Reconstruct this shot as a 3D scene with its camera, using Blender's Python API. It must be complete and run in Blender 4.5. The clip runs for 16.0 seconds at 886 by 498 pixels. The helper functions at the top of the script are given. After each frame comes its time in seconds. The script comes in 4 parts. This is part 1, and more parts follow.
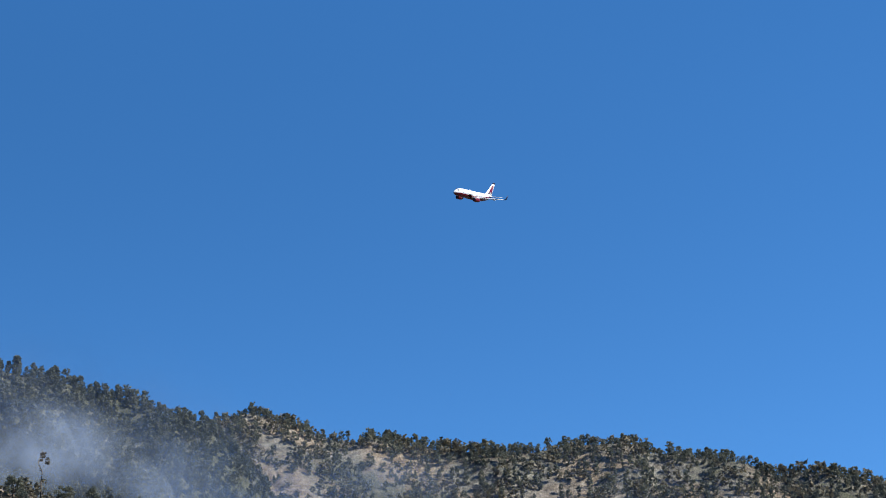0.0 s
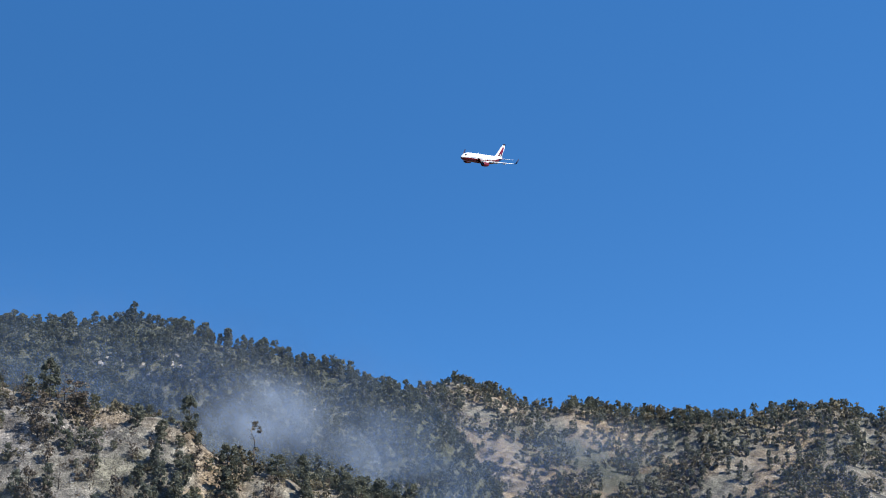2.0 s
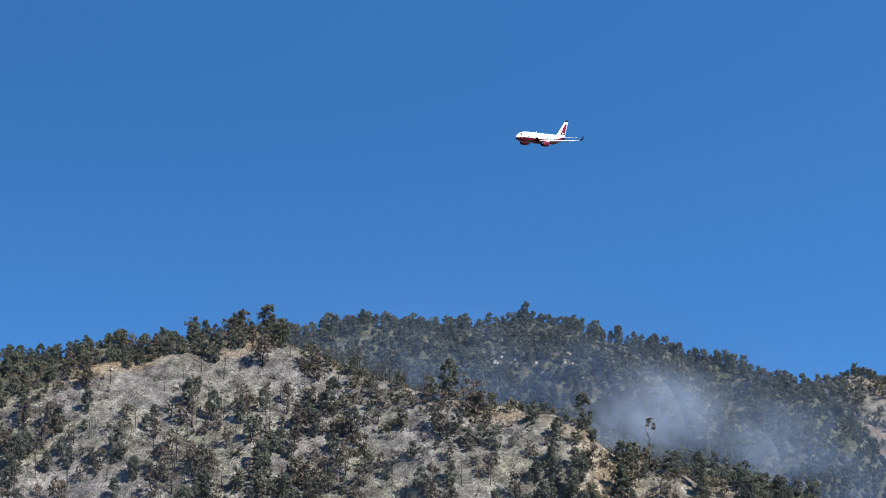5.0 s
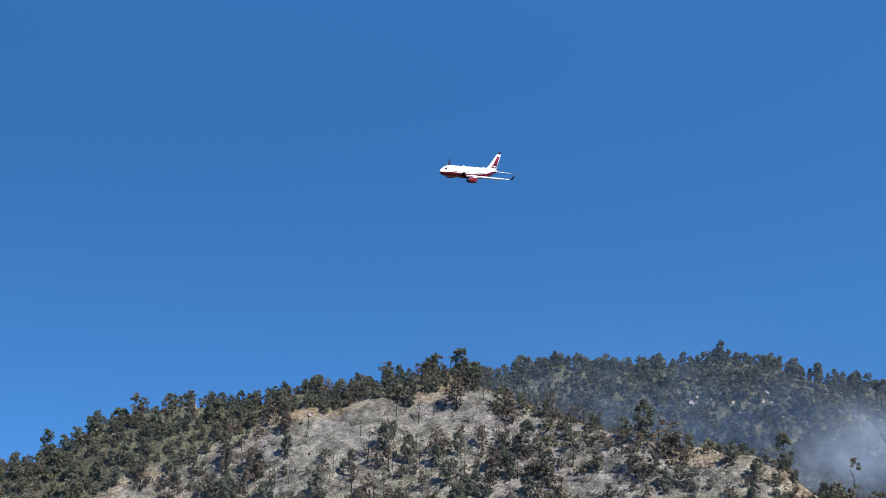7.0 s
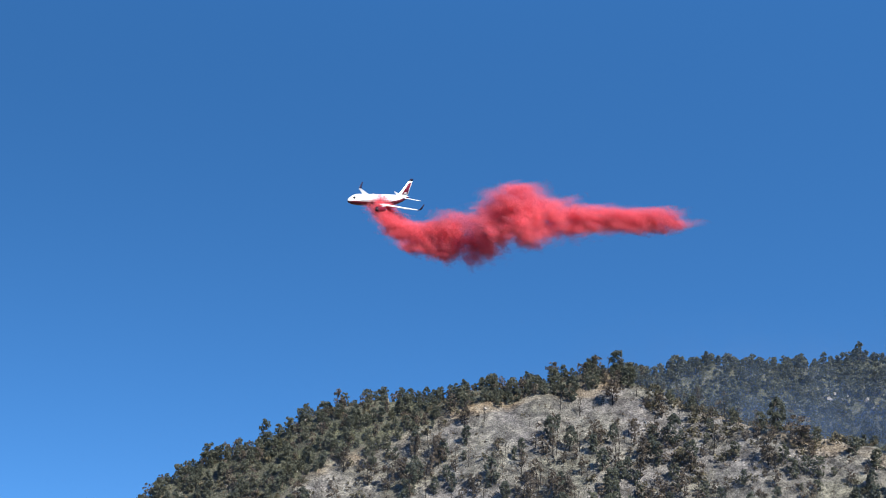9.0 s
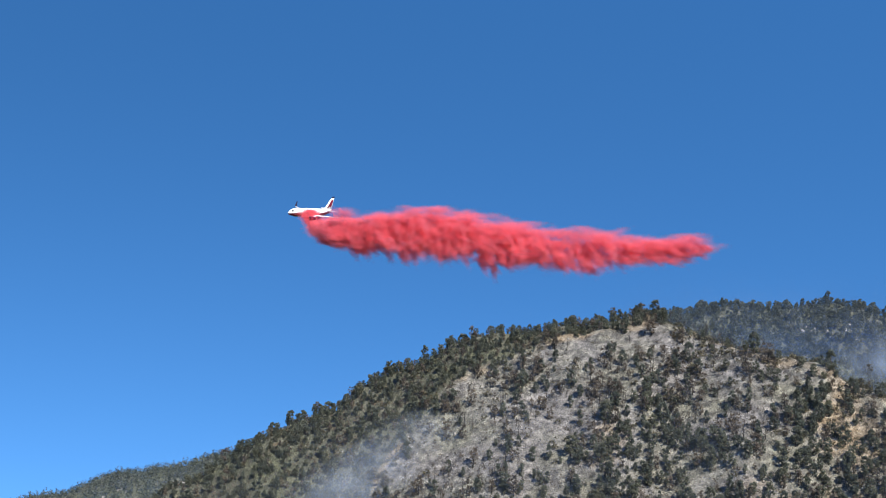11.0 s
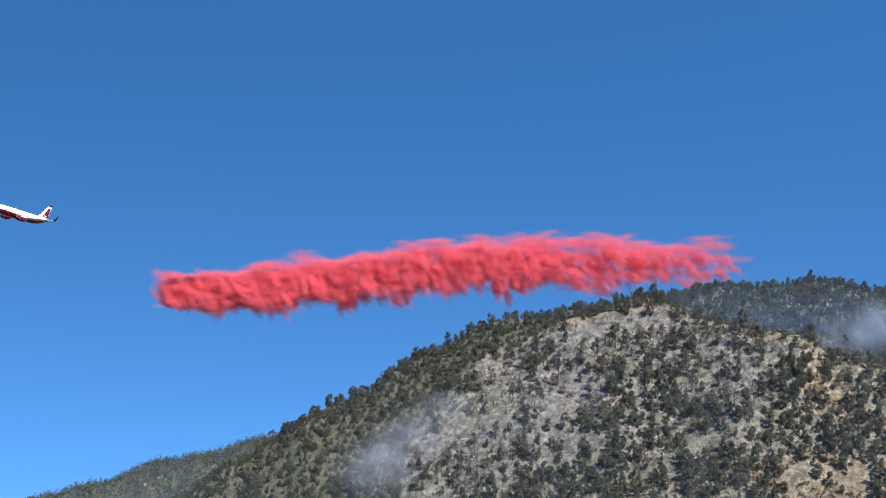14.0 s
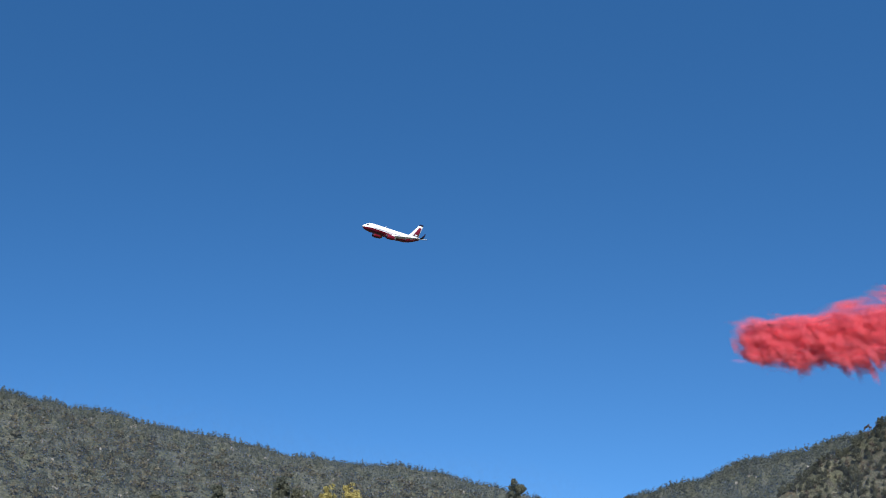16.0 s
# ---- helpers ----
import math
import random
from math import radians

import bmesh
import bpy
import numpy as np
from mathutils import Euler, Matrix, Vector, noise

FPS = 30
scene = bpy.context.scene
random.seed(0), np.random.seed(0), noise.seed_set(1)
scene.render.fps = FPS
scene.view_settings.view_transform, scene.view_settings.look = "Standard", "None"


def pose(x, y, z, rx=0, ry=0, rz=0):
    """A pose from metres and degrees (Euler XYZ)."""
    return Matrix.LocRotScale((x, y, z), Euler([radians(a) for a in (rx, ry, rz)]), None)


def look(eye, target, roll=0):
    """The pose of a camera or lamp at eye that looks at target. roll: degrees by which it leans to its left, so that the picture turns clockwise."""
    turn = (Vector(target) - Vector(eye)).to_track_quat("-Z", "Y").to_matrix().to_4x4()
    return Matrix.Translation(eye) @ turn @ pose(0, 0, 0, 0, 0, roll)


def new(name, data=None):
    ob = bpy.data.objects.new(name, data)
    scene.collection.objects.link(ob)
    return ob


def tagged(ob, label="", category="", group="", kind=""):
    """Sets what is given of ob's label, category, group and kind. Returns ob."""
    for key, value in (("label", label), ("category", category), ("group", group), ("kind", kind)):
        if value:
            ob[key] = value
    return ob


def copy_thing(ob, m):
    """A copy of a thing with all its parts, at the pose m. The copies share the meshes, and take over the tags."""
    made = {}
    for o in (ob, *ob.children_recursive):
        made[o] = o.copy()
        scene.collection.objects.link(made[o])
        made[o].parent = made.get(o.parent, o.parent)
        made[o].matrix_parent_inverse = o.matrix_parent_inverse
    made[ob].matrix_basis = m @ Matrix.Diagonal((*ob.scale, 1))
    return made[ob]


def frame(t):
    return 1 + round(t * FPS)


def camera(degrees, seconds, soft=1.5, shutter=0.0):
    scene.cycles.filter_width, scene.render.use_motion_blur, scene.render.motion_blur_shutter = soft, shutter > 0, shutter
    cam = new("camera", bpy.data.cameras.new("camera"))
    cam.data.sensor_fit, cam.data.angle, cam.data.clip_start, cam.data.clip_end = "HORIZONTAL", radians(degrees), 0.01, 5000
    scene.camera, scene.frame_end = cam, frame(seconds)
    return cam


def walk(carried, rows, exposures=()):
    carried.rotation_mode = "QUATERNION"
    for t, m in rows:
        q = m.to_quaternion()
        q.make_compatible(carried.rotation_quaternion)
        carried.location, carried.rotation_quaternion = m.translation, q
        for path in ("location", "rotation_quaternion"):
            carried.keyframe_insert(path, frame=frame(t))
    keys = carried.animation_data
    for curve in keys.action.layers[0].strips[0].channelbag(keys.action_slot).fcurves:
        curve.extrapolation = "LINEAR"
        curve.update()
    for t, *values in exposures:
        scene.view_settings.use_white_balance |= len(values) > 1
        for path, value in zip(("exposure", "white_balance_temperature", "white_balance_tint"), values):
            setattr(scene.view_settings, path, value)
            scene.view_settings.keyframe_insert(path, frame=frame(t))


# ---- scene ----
cam = camera(34.1, 16.0, soft=1.0)

# seconds, metres drawn back from the first stand, turn to the left, tilt up, roll (degrees)
CAMERA_ROWS = [
    (0.0, 0.0, -31.40, 13.46, -1.82),
    (0.5, 0.0, -27.53, 12.87, -1.52),
    (1.0, 0.0, -25.70, 12.73, -1.61),
    (1.5, 0.0, -25.19, 12.59, -1.53),
    (2.0, 0.0, -23.31, 12.40, -1.43),
    (2.5, 0.0, -19.67, 12.41, -1.22),
    (3.0, 0.0, -17.80, 12.37, -0.99),
    (3.5, 0.0, -16.14, 12.14, -0.92),
    (4.0, 0.0, -12.84, 12.10, -0.81),
    (6.5, 0.0, -2.58, 13.44, -0.08),
    (7.0, 0.0, 0.01, 14.22, -0.14),
    (7.5, 0.0, 3.81, 15.56, 0.08),
    (8.0, 0.0, 4.98, 16.20, 0.69),
    (8.5, 0.0, 6.41, 14.54, 1.07),
    (11.0, 93.3, 11.07, 10.50, 1.43),
    (11.5, 93.4, 13.46, 10.55, 1.84),
    (12.0, 95.8, 15.92, 10.63, 1.82),
    (12.5, 114.9, 14.18, 10.38, 1.55),
    (13.0, 117.1, 11.40, 10.18, 1.48),
    (13.5, 117.1, 10.77, 9.92, 0.62),
    (14.0, 117.1, 11.37, 9.91, -0.51),
    (14.5, 117.1, 18.51, 9.94, -1.14),
    (15.0, 117.1, 25.35, 10.84, -1.79),
    (15.5, 117.1, 31.84, 11.47, -0.84),
    (16.0, 135.6, 33.55, 10.28, -0.50),
]
STAND = Vector((0, 0, 15))
BACK = Vector((-0.119, 0.9868, 0.1098))


def between(rows, t):
    """The row of numbers at t, straight between its neighbours."""
    for a, b in zip(rows, rows[1:]):
        if a[0] <= t <= b[0]:
            k = (t - a[0]) / (b[0] - a[0])
            return [p + (q - p) * k for p, q in zip(a, b)]
    return list(rows[-1])


def camera_pose(row):
    _, s, turn, tilt, roll = row
    return Matrix.Translation(STAND - BACK * s) @ pose(0, 0, 0, 90 + tilt, 0, turn) @ pose(0, 0, 0, 0, 0, roll)


steps = sorted({r[0] for r in CAMERA_ROWS} | {round(8.5 + 0.1 * i, 1) for i in range(26)} | {11.8, 11.9, 12.1, 12.2, 12.3, 12.4, 12.6, 15.6, 15.7, 15.8, 15.9})
walk(cam, [(t, camera_pose(between(CAMERA_ROWS, t))) for t in steps],
     [(0, 0.73), (2, 0.82), (4, 0.84), (8.5, 0.8), (11, 0.8), (13.5, 0.8), (15.5, 0.68), (16, 0.48)])

# ---- light ----
SUN_HIGH, SUN_TURN = 42, 133          # degrees above the horizon, and clockwise from straight ahead
world = bpy.data.worlds.new("sky")
scene.world = world
world.use_nodes = True
wn, wl = world.node_tree.nodes, world.node_tree.links
sky = wn.new("ShaderNodeTexSky")
sky.sky_type, sky.sun_disc = "NISHITA", False
sky.sun_elevation, sky.sun_rotation = radians(SUN_HIGH), radians(SUN_TURN)
sky.altitude, sky.air_density, sky.dust_density, sky.ozone_density = 2200, 1.0, 0.2, 2.5
coord = wn.new("ShaderNodeTexCoord")
lift = wn.new("ShaderNodeMapping")
lift.inputs["Location"].default_value = (0, 0, 0.315)
lift.inputs["Scale"].default_value = (1, 1, 1.53)
wl.new(coord.outputs["Generated"], lift.inputs["Vector"])
wl.new(lift.outputs["Vector"], sky.inputs["Vector"])
tone = wn.new("ShaderNodeHueSaturation")
tone.inputs["Hue"].default_value, tone.inputs["Saturation"].default_value = 0.499, 1.26
wl.new(sky.outputs["Color"], tone.inputs["Color"])
wl.new(tone.outputs["Color"], wn["Background"].inputs["Color"])
wn["Background"].inputs["Strength"].default_value = 0.15
sun = new("sun", bpy.data.lights.new("sun", "SUN"))
sun.data.energy, sun.data.angle, sun.data.color = 4.5, radians(0.5), (1, 0.95, 0.88)
sun_way = Vector((math.sin(radians(SUN_TURN)) * math.cos(radians(SUN_HIGH)), math.cos(radians(SUN_TURN)) * math.cos(radians(SUN_HIGH)), math.sin(radians(SUN_HIGH))))
sun.matrix_world = look(sun_way * 900, (0, 0, 0))


# ---- materials ----
def material(name, rough=0.8, metal=0.0):
    m = bpy.data.materials.new(name)
    m.use_nodes = True
    b = m.node_tree.nodes["Principled BSDF"]
    b.inputs["Roughness"].default_value, b.inputs["Metallic"].default_value = rough, metal
    b.inputs["Specular IOR Level"].default_value = 0.3
    return m, m.node_tree.nodes, m.node_tree.links, b


def ramp(nodes, links, source, stops):
    r = nodes.new("ShaderNodeValToRGB")
    while len(r.color_ramp.elements) < len(stops):
        r.color_ramp.elements.new(0.5)
    for e, (p, c) in zip(r.color_ramp.elements, stops):
        e.position, e.color = p, (*c, 1)
    links.new(source, r.inputs["Fac"])
    return r


def noise_of(nodes, links, scale, detail=4, rough=0.55):
    g = nodes.new("ShaderNodeNewGeometry")
    n = nodes.new("ShaderNodeTexNoise")
    n.inputs["Scale"].default_value, n.inputs["Detail"].default_value, n.inputs["Roughness"].default_value = scale, detail, rough
    links.new(g.outputs["Position"], n.inputs["Vector"])
    return n


def mixed(nodes, links, fac, a, b, how="MIX"):
    m = nodes.new("ShaderNodeMix")
    m.data_type, m.blend_type = "RGBA", how
    if isinstance(fac, float):
        m.inputs[0].default_value = fac
    else:
        links.new(fac, m.inputs[0])
    for s, v in ((m.inputs[6], a), (m.inputs[7], b)):
        if isinstance(v, tuple):
            s.default_value = (*v, 1)
        else:
            links.new(v, s)
    return m.outputs[2]


def leaf_material(name, dark, light, through_leaf=0.35):
    m, n, l, b = material(name, 0.75)
    g = n.new("ShaderNodeNewGeometry")
    leafy = ramp(n, l, g.outputs["Random Per Island"], [(0.0, dark), (1.0, light)])
    patch = noise_of(n, l, 0.22, 3)
    tint = ramp(n, l, patch.outputs["Fac"], [(0.3, (0.62, 0.66, 0.62)), (0.5, (1, 1, 1)), (0.72, (1.22, 1.15, 0.98))])
    l.new(mixed(n, l, 1.0, leafy.outputs["Color"], tint.outputs["Color"], "MULTIPLY"), b.inputs["Base Color"])
    if through_leaf:
        t = n.new("ShaderNodeBsdfTranslucent")
        l.new(leafy.outputs["Color"], t.inputs["Color"])
        s = n.new("ShaderNodeMixShader")
        s.inputs[0].default_value = through_leaf
        l.new(b.outputs[0], s.inputs[1])
        l.new(t.outputs[0], s.inputs[2])
        l.new(s.outputs[0], n["Material Output"].inputs["Surface"])
    return m


def plain(name, colour, rough=0.5, metal=0.0, spread=0.08, scale=1.5):
    """A near-plain surface with a little grain and dirt at two scales."""
    m, n, l, b = material(name, rough, metal)
    c = n.new("ShaderNodeTexCoord")
    parts = []
    for sc in (scale, scale * 9):
        t = n.new("ShaderNodeTexNoise")
        t.inputs["Scale"].default_value, t.inputs["Detail"].default_value = sc, 4
        l.new(c.outputs["Object"], t.inputs["Vector"])
        parts.append(t)
    lo, hi = tuple(v * (1 - spread) for v in colour), tuple(min(1, v * (1 + spread)) for v in colour)
    first = ramp(n, l, parts[0].outputs["Fac"], [(0.35, lo), (0.65, hi)])
    fine = ramp(n, l, parts[1].outputs["Fac"], [(0.3, (1 - spread,) * 3), (0.7, (1, 1, 1))])
    l.new(mixed(n, l, 1.0, first.outputs["Color"], fine.outputs["Color"], "MULTIPLY"), b.inputs["Base Color"])
    return m


def soil_material():
    m, n, l, b = material("soil", 0.95)
    big, mid, fine = noise_of(n, l, 0.13, 5), noise_of(n, l, 0.9, 6, 0.65), noise_of(n, l, 5.5, 6, 0.75)
    tan = ramp(n, l, mid.outputs["Fac"], [(0.34, (0.12, 0.088, 0.054)), (0.47, (0.22, 0.168, 0.108)), (0.56, (0.31, 0.25, 0.17)), (0.68, (0.4, 0.34, 0.26))])
    ash = ramp(n, l, mid.outputs["Fac"], [(0.34, (0.068, 0.064, 0.061)), (0.46, (0.14, 0.132, 0.125)), (0.55, (0.21, 0.197, 0.182)), (0.66, (0.32, 0.3, 0.275))])
    mask = n.new("ShaderNodeAttribute")
    mask.attribute_name = "burned"
    edge = n.new("ShaderNodeMath")
    edge.operation = "MULTIPLY_ADD"
    edge.inputs[1].default_value = 1.6
    l.new(big.outputs["Fac"], edge.inputs[0])
    l.new(mask.outputs["Fac"], edge.inputs[2])
    sharp = ramp(n, l, edge.outputs[0], [(0.95, (0, 0, 0)), (1.3, (1, 1, 1))])
    sharp.color_ramp.elements[0].position = 0.62
    sharp.color_ramp.elements[1].position = 0.9
    base = mixed(n, l, sharp.outputs["Color"], tan.outputs["Color"], ash.outputs["Color"])
    wooded = n.new("ShaderNodeAttribute")
    wooded.attribute_name = "wooded"
    litter = ramp(n, l, mid.outputs["Fac"], [(0.36, (0.042, 0.046, 0.034)), (0.5, (0.084, 0.088, 0.064)), (0.66, (0.16, 0.152, 0.115))])
    cover = n.new("ShaderNodeMath")
    cover.operation = "MULTIPLY_ADD"
    cover.inputs[1].default_value = 1.2
    l.new(mid.outputs["Fac"], cover.inputs[0])
    l.new(wooded.outputs["Fac"], cover.inputs[2])
    covered = ramp(n, l, cover.outputs[0], [(0.8, (0, 0, 0)), (1.0, (1, 1, 1))])
    base = mixed(n, l, covered.outputs["Color"], base, litter.outputs["Color"])
    grass = ramp(n, l, big.outputs["Fac"], [(0.42, (1, 1, 1)), (0.62, (0.86, 0.9, 0.62))])
    base = mixed(n, l, 0.55, base, mixed(n, l, 1.0, base, grass.outputs["Color"], "MULTIPLY"))
    grain = ramp(n, l, fine.outputs["Fac"], [(0.38, (0.42, 0.41, 0.4)), (0.5, (0.95, 0.95, 0.95)), (0.62, (1.5, 1.47, 1.42))])
    l.new(mixed(n, l, 1.0, base, grain.outputs["Color"], "MULTIPLY"), b.inputs["Base Color"])
    bump = n.new("ShaderNodeBump")
    bump.inputs["Strength"].default_value, bump.inputs["Distance"].default_value = 0.9, 0.25
    l.new(fine.outputs["Fac"], bump.inputs["Height"])
    l.new(bump.outputs["Normal"], b.inputs["Normal"])
    return m


SOIL = soil_material()
GREEN = leaf_material("juniper_leaf", (0.105, 0.112, 0.08), (0.165, 0.172, 0.124), 0.45)
GREY_GREEN = leaf_material("pine_needle", (0.085, 0.096, 0.074), (0.142, 0.156, 0.12), 0.45)
SCORCHED = leaf_material("scorched_needle", (0.075, 0.062, 0.05), (0.17, 0.138, 0.104), through_leaf=0.2)
YELLOW = leaf_material("autumn_leaf", (0.3, 0.26, 0.09), (0.5, 0.43, 0.16))
BRUSH = leaf_material("dry_brush", (0.06, 0.055, 0.035), (0.2, 0.175, 0.11))
BARK = plain("bark", (0.085, 0.07, 0.058), 0.95, spread=0.35, scale=4)
CHAR = plain("charred_wood", (0.035, 0.032, 0.03), 0.95, spread=0.4, scale=4)
GREY_WOOD = plain("bleached_wood", (0.16, 0.14, 0.12), 0.9, spread=0.3, scale=4)
STONE = plain("pale_rock", (0.34, 0.31, 0.265), 0.95, spread=0.25, scale=2)


# ---- the ground: one sheet, with its hills ----
def curve_at(table, a):
    return np.interp(a, [p[0] for p in table], [p[1] for p in table])


# turn to the left of straight ahead (degrees), height of the crest (metres)
CREST_MAIN = [(-60, -8.0), (-30, 8.0), (-23, 17.2), (-21, 19.6), (-17.5, 21.6), (-14.6, 23.6), (-13, 25.6), (-11, 26.6), (-8, 28.4), (-5.5, 29.6), (-3.2, 31.5), (-1, 34.6), (0.5, 34.8), (3.5, 34.2), (6.4, 33.3), (10, 31.9), (13.4, 29.9), (15.4, 27.7), (17.3, 25.6), (19.2, 23.7), (21.9, 20.4), (23.1, 19.3), (25, 17.1), (27, 15.1), (28.7, 12.2), (29.7, 10.5), (32.3, 6.7), (35, 2.5), (40, -3.5)]
CREST_BACK = [(-60, -9), (-30, 6), (-26, 18), (-23.8, 27), (-22, 31.4), (-20, 33.8), (-17.5, 35.6), (-14.4, 37.7), (-12.5, 38.5), (-11, 39.0), (-9.5, 38.6), (-5, 38.5), (-2, 38.6), (0, 38.4), (3, 34.2), (8, 22.6), (14, 0.6), (17, -8.4)]
CREST_RIGHT = [(-75, 8.6), (-55, 18.6), (-48, 26.0), (-44.5, 28.0), (-41.4, 29.6), (-38.4, 32.0), (-35.7, 31.8), (-33.3, 31.3), (-30.6, 31.6), (-28, 33.2), (-26.2, 34.6), (-25.3, 36.0), (-23.7, 36.6), (-22, 35.6), (-19, 32.0), (-12, 24.6), (0, 5.6), (4, -8.4)]
CREST_FAR = [(0, 30), (18, 26.5), (22.6, 21.2), (24.4, 18.6), (25.6, 17.0), (28.1, 14.0), (29.2, 12.2), (30.7, 8.6), (32, 6.6), (34.1, 2.6), (36.5, -3), (45, -8)]
CREST_LEFT = [(28, -9.6), (33, -9.6), (36.6, 2.6), (38.6, 6.6), (41.5, 12.7), (44.3, 16.1), (47.2, 18.1), (48.9, 19.5), (50.6, 22.3), (52.8, 25.1), (55.5, 29.1), (58.2, 33.3), (60.9, 38.1), (63.5, 40.5), (75, 44.6), (100, 48.6)]
BASE = -2.2


def main_radius(a):
    return np.interp(a, [-23, -8, -1, 33], [112, 114, 123, 123])


def rough_ground(x, y):
    n = np.zeros_like(x)
    for i, (wave, high) in enumerate(((37, 1.0), (17, 0.75), (8.3, 0.42), (4.1, 0.24), (1.9, 0.12))):
        p, q = 0.9 * i + 0.3, 1.7 * i + 0.8
        c, s = math.cos(p), math.sin(p)
        u, v = (x * c - y * s) / wave * 2 * math.pi, (x * s + y * c) / wave * 2 * math.pi
        n += high * 0.5 * (np.sin(u + 1.3 * np.sin(v * 0.7 + q)) + np.sin(v * 1.13 + 1.1 * np.sin(u * 0.8 + p * 3)))
    return n


def ground_height(x, y):
    x, y = np.asarray(x, float), np.asarray(y, float)
    a, r = np.degrees(np.arctan2(-x, y)), np.hypot(x, y)
    z = np.full_like(r, BASE)
    for table, radius, front, rear in ((CREST_MAIN, main_radius(a), 0.92, 0.55), (CREST_BACK, 145.0, 0.8, 0.5), (CREST_RIGHT, 178.0, 0.62, 0.5), (CREST_FAR, 330.0, 0.5, 0.4), (CREST_LEFT, 420.0, 0.45, 0.4)):
        d = r - radius
        fall = np.where(d < 0, -d * front, d * rear)
        fall = np.sqrt(fall * fall + 0.8) - 0.9
        z = np.maximum(z, curve_at(table, a) - fall)
    near = np.clip((z - BASE) / 6, 0, 1)
    return z + rough_ground(x, y) * (0.08 + 0.75 * near) * np.clip(r / 60, 0, 1)


def slope_place(x, y):
    """Turn, and metres before the main crest, of a place."""
    a = np.degrees(np.arctan2(-np.asarray(x), np.asarray(y)))
    return a, main_radius(a) - np.hypot(x, y)


BURN_EDGE = [(-8, 2), (-3.5, 1.2), (-1, 2.4), (0.5, 3), (3, 4), (5.5, 5), (9.5, 6.5), (12.7, 8.2), (15, 11), (18, 14.5), (20, 20), (22, 30)]


def burned_share(x, y):
    a, d = slope_place(x, y)
    inside = np.clip((d - curve_at(BURN_EDGE, a)) / 2.0, 0, 1) * np.clip((22 - a) / 2, 0, 1) * np.clip((a + 13) / 5, 0, 1)
    # unburned grass low on the right-hand side
    low = np.clip((d - 13 - 0.9 * np.clip(a, 0, 30)) / 5, 0, 1)
    return inside * (1 - 0.8 * low)


def wooded_share(x, y):
    """How much litter and low brush covers the soil: all of it under the woods, patches on the right-hand ridge."""
    a, d = slope_place(x, y)
    r = np.hypot(x, y)
    belt = np.clip((curve_at(BURN_EDGE, a) - d) / 2, 0, 1) * np.clip(a + 2.5, 0, 1) * np.clip((d + 4) / 2, 0, 1) * 0.42
    back = np.clip((-d - 3) / 2, 0, 1) * (r < 153) * 0.6
    patches = np.where((r >= 153) & (r < 250), 0.16 + 0.3 * np.sin(x / 5.1 + 2 * np.sin(y / 8.3)) * np.sin(y / 4.3 + 1.5 * np.sin(x / 6.7)), 0)
    return np.maximum(np.maximum(belt, back), np.maximum(patches, (r >= 250) * 0.7))


def mesh_from(name, verts, faces, smooth=False):
    """A mesh from arrays; all faces have the same number of corners."""
    me = bpy.data.meshes.new(name)
    faces = np.asarray(faces, np.int32)
    k = faces.shape[1]
    me.vertices.add(len(verts))
    me.vertices.foreach_set("co", np.asarray(verts, np.float32).ravel())
    me.loops.add(faces.size)
    me.loops.foreach_set("vertex_index", faces.ravel())
    me.polygons.add(len(faces))
    me.polygons.foreach_set("loop_start", np.arange(0, faces.size, k, dtype=np.int32))
    me.polygons.foreach_set("use_smooth", np.full(len(faces), smooth))
    me.update(calc_edges=True)
    return me


def build_ground():
    turn = np.radians(np.concatenate([np.arange(-180, -56, 6.0), np.arange(-56, 42, 0.36), np.arange(42, 70, 0.7), np.arange(70, 180, 5.0)]))
    reach = np.concatenate([[0.05], np.arange(2, 62, 6.0), np.arange(62, 200, 0.85), np.arange(200, 480, 4.5), np.geomspace(490, 4700, 16)])
    t, r = np.meshgrid(turn, reach, indexing="ij")
    x, y = -np.sin(t) * r, np.cos(t) * r
    z = ground_height(x, y)
    n, m = t.shape
    i, j = np.meshgrid(np.arange(n), np.arange(m - 1), indexing="ij")
    k = (i + 1) % n
    faces = np.stack([i * m + j, k * m + j, k * m + j + 1, i * m + j + 1], -1).reshape(-1, 4)[:, ::-1]
    verts = np.stack([x, y, z], -1).reshape(-1, 3)
    me = mesh_from("ground", verts, faces, True)
    mask = me.attributes.new("burned", "FLOAT", "POINT")
    mask.data.foreach_set("value", burned_share(x, y).ravel().astype(np.float32))
    mask = me.attributes.new("wooded", "FLOAT", "POINT")
    mask.data.foreach_set("value", wooded_share(x, y).ravel().astype(np.float32))
    me.materials.append(SOIL)
    tagged(new("ground", me), "dry tan and ash-grey mountain slopes of bare soil", "hillside", kind="structure")


build_ground()
rng = np.random.default_rng(5)


# ---- trees ----
def part(name, mesh, mat, parent, label=""):
    me = mesh
    if not me.materials:
        me.materials.append(mat)
    ob = new(name, me)
    ob.parent = parent
    return tagged(ob, label)


